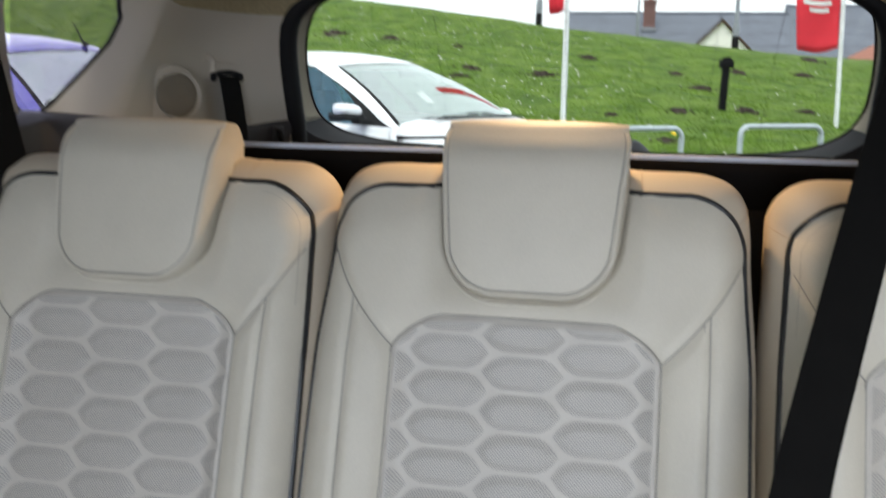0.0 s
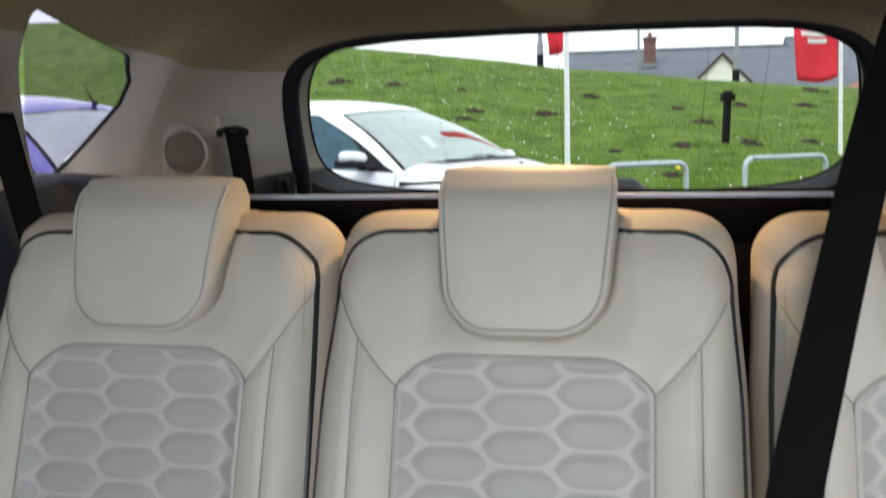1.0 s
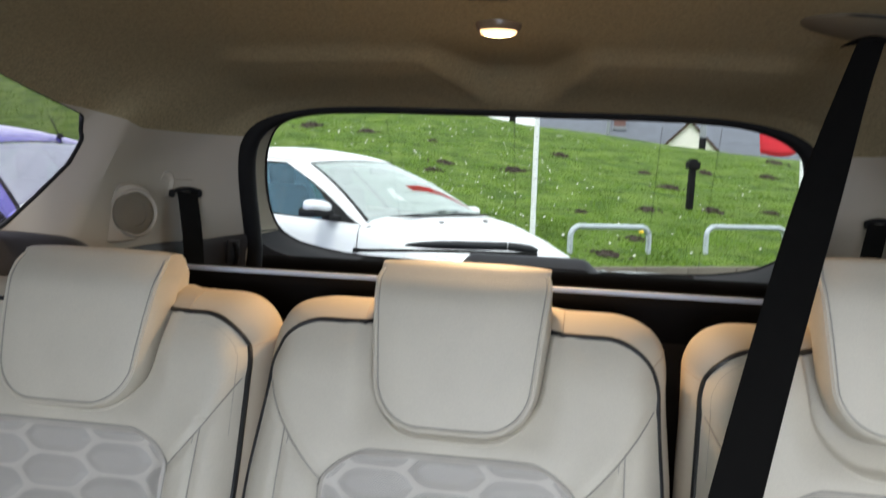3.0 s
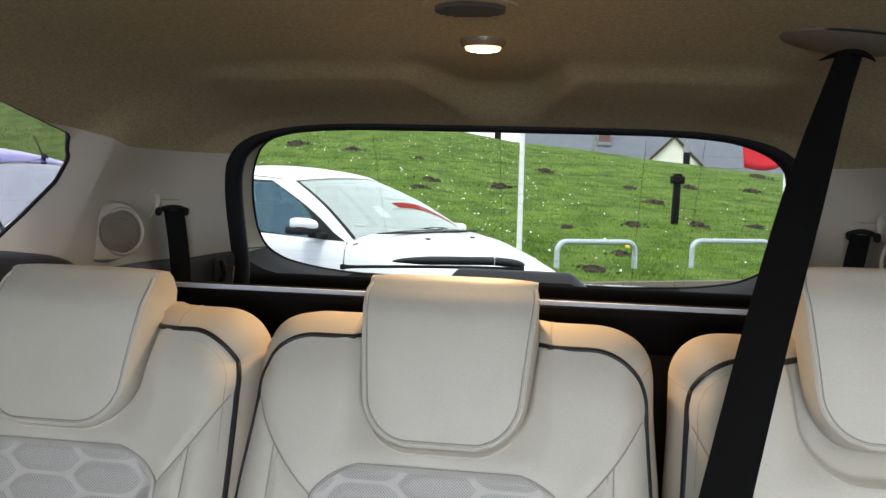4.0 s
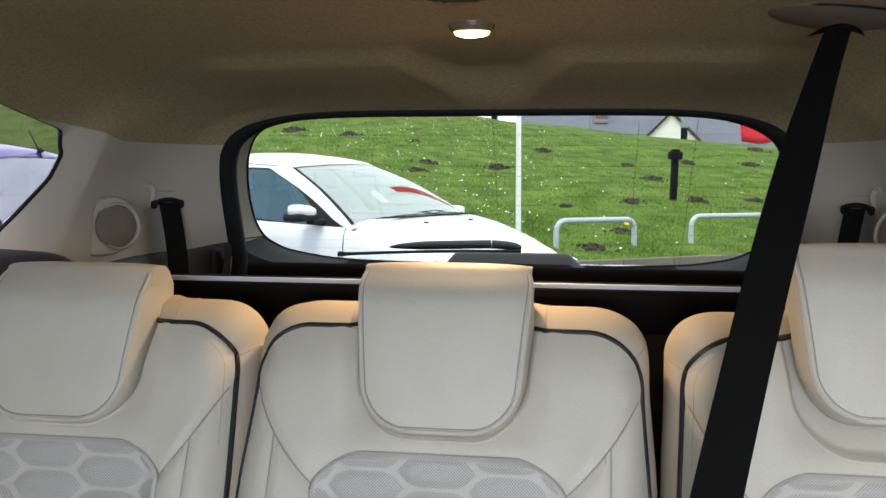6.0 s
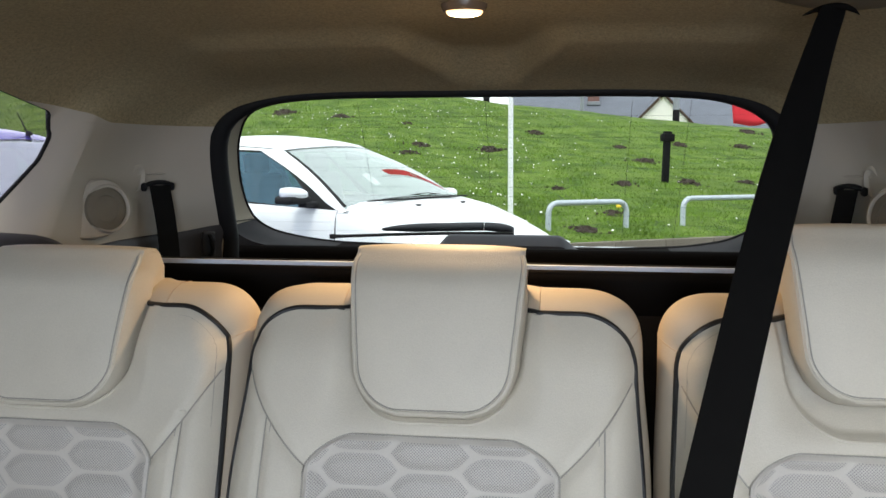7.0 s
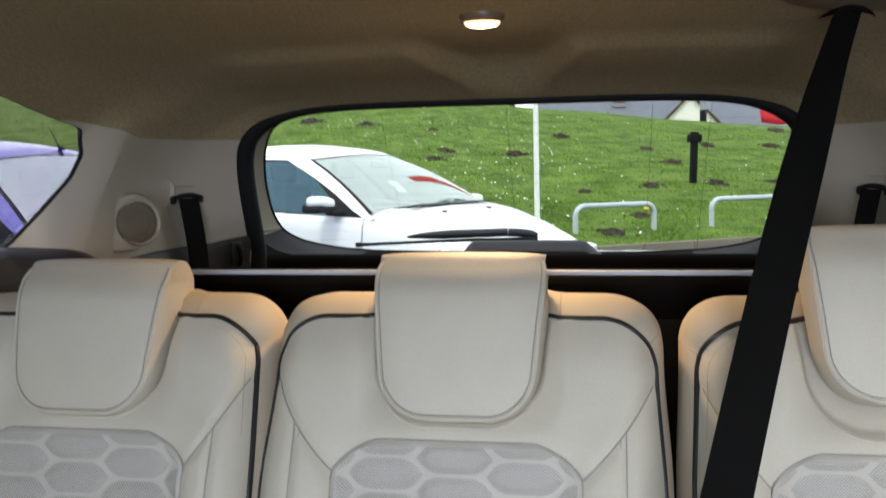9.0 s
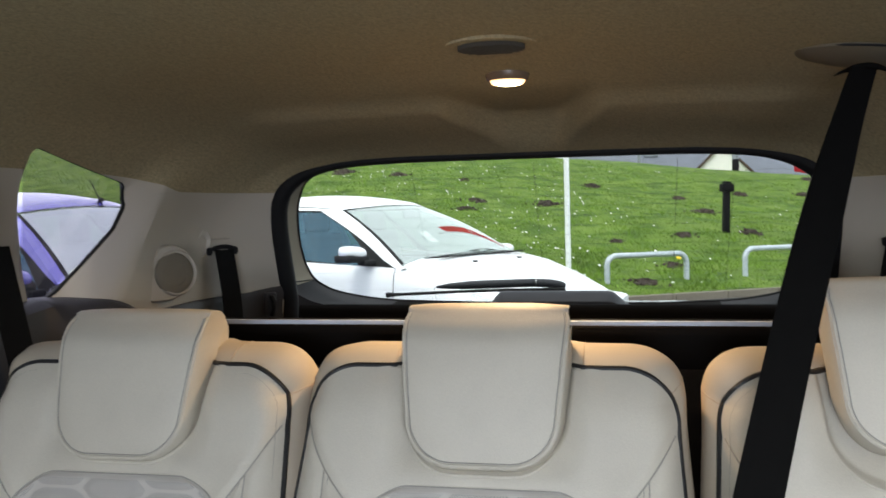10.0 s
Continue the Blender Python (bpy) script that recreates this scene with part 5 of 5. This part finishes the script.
def screen_face(u, v):
    """Windscreen: u across, v up."""
    t = 2 * u - 1
    lo = Vector((1.13 - 0.16 * t * t, -0.81 * t, 1.005 - 0.10 * t ** 4))
    hi = Vector((0.25 - 0.17 * t * t, -0.575 * t, 1.412 - 0.04 * t * t))
    p = lo.lerp(hi, v)
    p.z += 0.035 * math.sin(v * math.pi)
    return p


def rear_face(u, v):
    t = 2 * u - 1
    lo = Vector((-2.05 + 0.27 * t * t, 0.79 * t, 1.02))
    hi = Vector((-1.74 + 0.12 * t * t, 0.54 * t, 1.395 - 0.03 * t * t))
    p = lo.lerp(hi, v)
    p.z += 0.03 * math.sin(v * math.pi)
    return p


def roof_face(u, v):
    t = 2 * u - 1
    a = screen_face(u, 1.0)
    b = rear_face(1 - u, 1.0)
    p = a.lerp(b, v)
    side = side_face(1)(v, 1.0)
    edge_w = abs(side.y) / max(1e-6, 0.575 * (1 - v) + 0.54 * v)
    p.y *= lerp(1.0, edge_w, 1.0)
    p.z += (0.095 + 0.02 * math.sin(v * math.pi)) * math.sin(v * math.pi) ** 0.5 * (1 - 0.55 * t * t) if 0 < v < 1 else 0
    return p


def hatchback(paint, label, m, wheels_grey, aerial):
    car = tagged(new("parked_car"), label, "car", "parked cars")
    P = lambda name, bm, mt, lab="": part(name, bm, mt, car, lab)
    P("body", car_body_bm(), paint)
    cab = bmesh.new()
    for s in (-1, 1):
        f = side_face(s)
        g = window_face(s)
        patch(lambda u, v: f(0, v).lerp(g(0.02, v), u), 0, 1, 0, 1, 2, 12, cab)
        patch(g, 0.02, 0.80, 0.92, 1.0, 20, 2, cab)
        patch(g, 0.02, 0.80, 0.0, 0.045, 20, 2, cab)
        patch(f, 0.80, 1.0, 0, 1, 5, 12, cab)
    patch(rear_face, 0, 1, 0, 0.12, 16, 2, cab)
    patch(rear_face, 0, 1, 0.88, 1.0, 16, 2, cab)
    patch(rear_face, 0, 0.1, 0.12, 0.88, 3, 6, cab)
    patch(rear_face, 0.9, 1, 0.12, 0.88, 3, 6, cab)
    patch(roof_face, 0, 1, 0, 1, 16, 24, cab)
    for s, e in ((1, 0.0), (-1, 1.0)):
        f = side_face(s)
        patch(lambda u, v: f(0.0, v).lerp(screen_face(e, v), u), 0, 1, 0, 1, 2, 12, cab)
    patch(screen_face, 0.0, 0.015, 0, 1, 2, 10, cab)
    patch(screen_face, 0.985, 1.0, 0, 1, 2, 10, cab)
    bmesh.ops.remove_doubles(cab, verts=cab.verts, dist=0.002)
    P("cabin", cab, paint)
    def glazed(name, bm, lab, mt=TINTGLASS):
        g = P(name, bm, mt, lab)
        g.visible_shadow = False
        return g
    glazed("windscreen", patch(screen_face, 0.015, 0.985, 0.0, 1.0, 18, 12), "tinted windscreen")
    glazed("rear_window", patch(rear_face, 0.1, 0.9, 0.12, 0.88, 14, 8), "tinted rear window")
    edge = bmesh.new()
    for a in ((0.015, 0.985, 0.0, 0.012), (0.015, 0.985, 0.985, 1.0), (0.015, 0.030, 0.05, 0.97), (0.970, 0.985, 0.05, 0.97)):
        patch(screen_face, *a, 12, 8, edge, -0.004)
    P("screen_border", edge, RUBBER, "black screen border")
    for s in (-1, 1):
        f = window_face(s)
        k = 0.003 * (1 if s > 0 else -1)
        glazed("front_window", patch(f, 0.02, 0.41, 0.045, 0.92, 12, 10), "tinted side window", SIDEGLASS)
        glazed("rear_side_window", patch(f, 0.45, 0.80, 0.045, 0.92, 10, 8), "tinted side window", SIDEGLASS)
        b = patch(f, 0.41, 0.45, 0.03, 0.95, 2, 8, None, k)
        patch(f, 0.02, 0.80, 0.91, 0.94, 24, 1, b, k)
        patch(f, 0.02, 0.80, 0.018, 0.05, 24, 1, b, k)
        patch(f, 0.02, 0.030, 0.04, 0.94, 1, 8, b, k)
        patch(lambda u, v: f(0.03 + 0.055 * u * (1 - v), 0.04 + 0.5 * v), 0, 1, 0, 0.999, 4, 6, b, k)
        P("window_border", b, RUBBER, "black window border")
        sail = [f(0.085, 0.03), f(0.012, 0.30), f(0.0, 0.10), Vector((1.06, -s * 0.862, 0.925)), Vector((1.02, -s * 0.868, 0.912)), f(0.0, 0.01)]
        P("sail_panel", prism_bm(sail, (0, -s * 0.006, 0.002)), RUBBER, "black triangular panel before the door glass")
        # mirror; the far one is tucked in
        fold = 0.055 if s < 0 else 0.0
        mir = P("door_mirror", mirror_bm(s, fold), paint, "door mirror in body colour")
        part("mirror_foot", box_bm(0.09, 0.13, 0.04, 0.015, 3, at=(0.70, -s * 0.905, 0.966 - fold)), RUBBER, mir)
        part("lower_housing", box_bm(0.185, 0.215, 0.060, 0.025, 3, at=(0.642, -s * (1.005 - fold), 1.000 - fold)), RUBBER, mir)
        # shut lines, sill and handle
        for u in (0.0, 0.43, 0.78):
            X = lerp(0.93, -1.75, u)
            path = []
            for z in np.linspace(0.30, 0.93, 12):
                prof = body_half(X)
                y = np.interp(z, [q[1] for q in prof[:8]], [q[0] for q in prof[:8]])
                path.append((X + 0.03 * math.sin((z - 0.3) * 3), -s * (y + 0.0005), z))
            P("shut_line", tube_bm(path, 0.004, 5), RUBBER)
        for X in (-0.05, -1.1):
            P("door_handle", box_bm(0.17, 0.03, 0.03, 0.01, 3, at=(X, -s * 0.905, 0.84)), paint)
        P("headlight", headlight_bm(s), HEADLENS, "clear swept-back headlamp")
    # wheels
    for X in (1.33, -1.32):
        for s in (-1, 1):
            mm = Matrix.Translation((X, -s * 0.79, 0.315)) @ pose(0, 0, 0, 90 * s)
            wh = P("wheel", lathe_bm([(0.20, -0.09), (0.29, -0.095), (0.315, -0.07), (0.315, 0.08), (0.29, 0.105), (0.22, 0.10), (0.20, 0.08)], 32, mm), TYRE, "black tyre")
            part("rim", lathe_bm([(0.215, 0.07), (0.20, 0.095), (0.18, 0.08), (0.06, 0.07), (0.05, 0.09), (0.0, 0.09)], 32, mm), wheels_grey, wh, "alloy rim")
    # inside
    P("interior_tub", box_bm(2.75, 1.62, 0.30, 0.03, 2, at=(-0.35, 0, 0.55)), SEATDARK, "dark interior")
    P("dashboard", box_bm(0.62, 1.5, 0.20, 0.06, 3, at=(0.72, 0, 0.86)), DARKTRIM)
    for Y in (-0.37, 0.37):
        sb = box_bm(0.14, 0.46, 0.62, 0.06, 3, at=(-0.33, Y, 0.88), turn=pose(0, 0, 0, 0, -14, 0))
        box_bm(0.09, 0.25, 0.17, 0.035, 3, at=(-0.44, Y, 1.27), bm=sb, turn=pose(0, 0, 0, 0, -10, 0))
        P("front_seat", sb, SEATDARK, "dark cloth front seat")
    sb = box_bm(0.16, 1.25, 0.55, 0.06, 3, at=(-1.32, 0, 0.90), turn=pose(0, 0, 0, 0, -16, 0))
    P("rear_bench", sb, SEATDARK, "dark cloth rear bench")
    P("inside_mirror", box_bm(0.03, 0.22, 0.07, 0.02, 3, at=(0.36, 0.0, 1.33)), RUBBER, "black inside mirror")
    P("tax_paper", box_bm(0.002, 0.10, 0.15, at=(0.62, -0.08, 1.14), turn=pose(0, 0, 0, 0, -55, 0)), WHITECLOTH, "white paper in the windscreen")
    # wipers, grille, bumper strip, aerial
    for Y0, Y1 in ((-0.62, 0.02), (0.62, 0.05)):
        a, b = screen_face(0.5 - Y0 / 1.62, 0.015), screen_face(0.5 - Y1 / 1.62, 0.04)
        P("wiper", tube_bm([a + Vector((0.012, 0, 0.008)), a.lerp(b, 0.5) + Vector((0.014, 0, 0.010)), b + Vector((0.012, 0, 0.008))], 0.0045, 6), RUBBER, "black wiper")
    for Y in (-0.3, 0.3):
        P("washer_jet", box_bm(0.03, 0.04, 0.012, 0.004, 2, at=(1.28, Y, body_top(1.28, Y) + 0.004)), RUBBER, "black washer jet")
    P("cowl", box_bm(0.03, 1.16, 0.012, 0.005, 2, at=(1.122, 0, 0.996)), RUBBER, "black cowl strip")
    P("front_grille", box_bm(0.06, 0.95, 0.16, 0.03, 3, at=(2.17, 0, 0.45)), DARKTRIM, "black front grille")
    P("grille_bar", box_bm(0.03, 0.9, 0.012, 0.004, 2, at=(2.205, 0, 0.49)), CHROME, "chrome bar")
    P("number_plate", box_bm(0.02, 0.52, 0.11, 0.004, 1, at=(2.215, 0, 0.36)), WHITECLOTH, "plain white number plate")
    q = roof_face(0.42, 0.03)
    ae = aerial and P("aerial", tube_bm([q + Vector((0.0, 0, -0.005)), q + Vector((-0.03, 0, 0.03)), q + Vector((-0.11, 0, 0.15))], [0.009, 0.0055, 0.003], 8), RUBBER, "short black roof aerial")
    if aerial:
        part("aerial_base", lathe_bm([(0.026, 0), (0.018, 0.018), (0.0, 0.028)], 16, Matrix.Translation(q) @ Matrix.Diagonal((1.4, 0.7, 1, 1))), RUBBER, ae)
    car.matrix_world = m
    return car


def mirror_bm(s, fold):
    bm = bmesh.new()
    bmesh.ops.create_uvsphere(bm, u_segments=20, v_segments=12, radius=1.0)
    for v in bm.verts:
        p = v.co
        p = Vector((max(p.x, -0.45), p.y, p.z))
        sq = lambda t, e: math.copysign(abs(t) ** e, t)
        v.co = Vector((0.64 + 0.10 * p.x, -s * (1.00 - fold + 0.115 * sq(p.y, 0.75)), 1.042 - fold + 0.052 * sq(p.z, 0.7) + 0.012 * p.y))
    return bm


def headlight_bm(s):
    """A lens laid over the front corner of the wing."""
    pts = []
    for i in range(9):
        u = i / 8
        X = lerp(2.13, 1.62, u)
        w, zs, zc = table(X, BODY)
        for j in range(5):
            v = j / 4
            z = lerp(zs - lerp(0.10, 0.02, u), zs + 0.012, v)
            y = lerp(w * 0.985, w * 0.90, v ** 2) + 0.008
            pts.append((X + 0.012, -s * y, z))
    return grid_bm(pts, 9, 5)


RIM = mat("alloy_rim", (0.45, 0.46, 0.47), 0.35, 0.9, var=0.1)
HEAD = -28.0
hatchback(WHITEPAINT, "white hatchback car parked on the tarmac", pose(-1.94, 7.51, 0, 0, 0, HEAD), RIM, False)
blue_car = hatchback(BLUEPAINT, "blue hatchback car parked beside the white one", pose(-3.85, 5.83, 0, 0, 0, -16), RIM, True)
# the blue model has a lower waist and taller windows
for piece in blue_car.children_recursive:
    for v in piece.data.vertices:
        v.co.z = table(v.co.z, [(-1.0, -1.0), (0.5, 0.5), (0.95, 0.862), (1.5, 1.545), (2.0, 2.045)])[0]


# ---- houses behind the bank ----
def slope_roof(x0, x1, y_ridge, z_ridge, run, drop, thick=0.18):
    """Two roof slopes meeting in a ridge along x."""
    prof = [(-run, -drop), (0, 0), (run, -drop), (run, -drop - thick), (0, -thick), (-run, -drop - thick)]
    return prism_bm([(x0, y_ridge + a, z_ridge + b) for a, b in prof], (x1 - x0, 0, 0))


def cross_roof(xc, y0, y1, z_ridge, run, drop, thick=0.16):
    prof = [(-run, -drop), (0, 0), (run, -drop), (run, -drop - thick), (0, -thick), (-run, -drop - thick)]
    return prism_bm([(xc + a, y0, z_ridge + b) for a, b in prof], (0, y1 - y0, 0))


hall = tagged(new("house"), "long low house with a slate roof and cream gable", "house", "houses")
part("wall", box_bm(13.6, 8.4, 2.5, at=(3.7, 62, 2.25)), RENDERWALL, hall, "cream rendered walls")
part("roof", slope_roof(-3.4, 11.0, 62, 6.15, 6.4, 3.5), SLATE, hall, "grey slate roof")
part("ridge_tiles", tube_bm([(-3.4, 62, 6.16), (11.0, 62, 6.16)], 0.12, 8), SLATE, hall)
GX = 6.1
part("gable_wall", prism_bm([(GX - 1.9, 55.06, 1.5), (GX + 1.9, 55.06, 1.5), (GX + 1.9, 55.06, 3.2), (GX, 55.06, 5.14), (GX - 1.9, 55.06, 3.2)], (0, 4.0, 0)), RENDERWALL, hall, "cream rendered gable")
part("gable_roof", cross_roof(GX, 55.0, 61.0, 5.36, 2.2, 2.24), SLATE, hall, "grey slate roof")
for s in (-1, 1):
    part("bargeboard", prism_bm([(GX, 54.9, 5.34), (GX, 54.9, 5.14), (GX + s * 2.2, 54.9, 2.90), (GX + s * 2.2, 54.9, 3.10)], (0, 0.08, 0)), BARGE, hall, "dark brown timber bargeboard")
ch = part("chimney", box_bm(0.74, 0.7, 2.5, 0.02, 1, at=(2.06, 60.0, 5.55)), BRICK, hall, "red brick chimney")
part("chimney_flashing", box_bm(0.90, 0.9, 0.26, 0.03, 1, at=(2.06, 59.95, 4.98)), COLUMN, ch, "pale lead flashing")
for k, z in enumerate((6.60, 6.78)):
    part("chimney_course", box_bm(0.82 + 0.06 * k, 0.78 + 0.06 * k, 0.10, 0.02, 1, at=(2.06, 60.0, z)), BRICK, ch)
part("chimney_pot", lathe_bm([(0.14, 0), (0.12, 0.28), (0.14, 0.32), (0.09, 0.32)], 12, pose(2.06, 60.0, 6.80)), CLAY, ch)

hall2 = tagged(new("house"), "tall house with a grey slate roof", "house", "houses")
part("wall", box_bm(13, 8.6, 2.7, at=(18.0, 63.5, 2.45)), RENDERWALL, hall2)
part("roof", slope_roof(11.0, 25.0, 63.5, 6.75, 7.0, 3.9), SLATE, hall2, "grey slate roof")
part("ridge_tiles", tube_bm([(11.0, 63.5, 6.76), (25.0, 63.5, 6.76)], 0.12, 8), SLATE, hall2)

brick_house = tagged(new("house"), "red brick house with a brown tiled gable roof", "house", "houses")
part("gable_wall", prism_bm([(12.6, 47.5, 1.0), (20.2, 47.5, 1.0), (20.2, 47.5, 2.7), (16.4, 47.5, 4.75), (12.6, 47.5, 2.7)], (0, 7, 0)), BRICK, brick_house, "red brick gable wall")
part("roof", cross_roof(16.4, 47.3, 55.0, 4.95, 4.3, 2.35, 0.10), CLAY, brick_house, "brown tiled roof")


def lamp_column(x, y, r, h, dark_base):
    z = hill_z(x, y)
    ob = tagged(new("lamp_column"), "grey steel street lamp column behind the bank", "street lamp", "street lamps")
    part("column", lathe_bm([(r * 1.5, -0.3), (r * 1.5, 0.9), (r, 1.0), (r * 0.7, h), (0, h)], 14, pose(x, y, z)), COLUMN, ob)
    if dark_base:
        part("door_box", lathe_bm([(r * 1.6, -0.1), (r * 1.6, 0.45), (r * 1.5, 0.46)], 14, pose(x, y, z)), BLACKPOST, ob, "dark base")
    part("lantern", box_bm(0.55, 0.2, 0.12, 0.04, 3, at=(x - 0.3, y, z + h)), COLUMN, ob)
    return ob


lamp_column(4.6, 36.5, 0.085, 6.0, True)
lamp_column(-3.05, 36.5, 0.085, 6.0, True)
lamp_column(0.87, 37.0, 0.05, 6.0, False)

# dandelion by the barrier
dz = hill_z(1.16, 16.3)
dn = tagged(new("dandelion"), "single yellow dandelion flower in the grass", "flower")
part("stem", tube_bm([(1.16, 16.3, dz - 0.02), (1.16, 16.29, dz + 0.05)], 0.006, 6), BLADES, dn)
part("bloom", lathe_bm([(0.0, 0.0), (0.03, 0.004), (0.045, 0.02), (0.03, 0.035), (0.0, 0.04)], 12, pose(1.16, 16.29, dz + 0.045, 40)), DANDELION, dn, "yellow bloom")
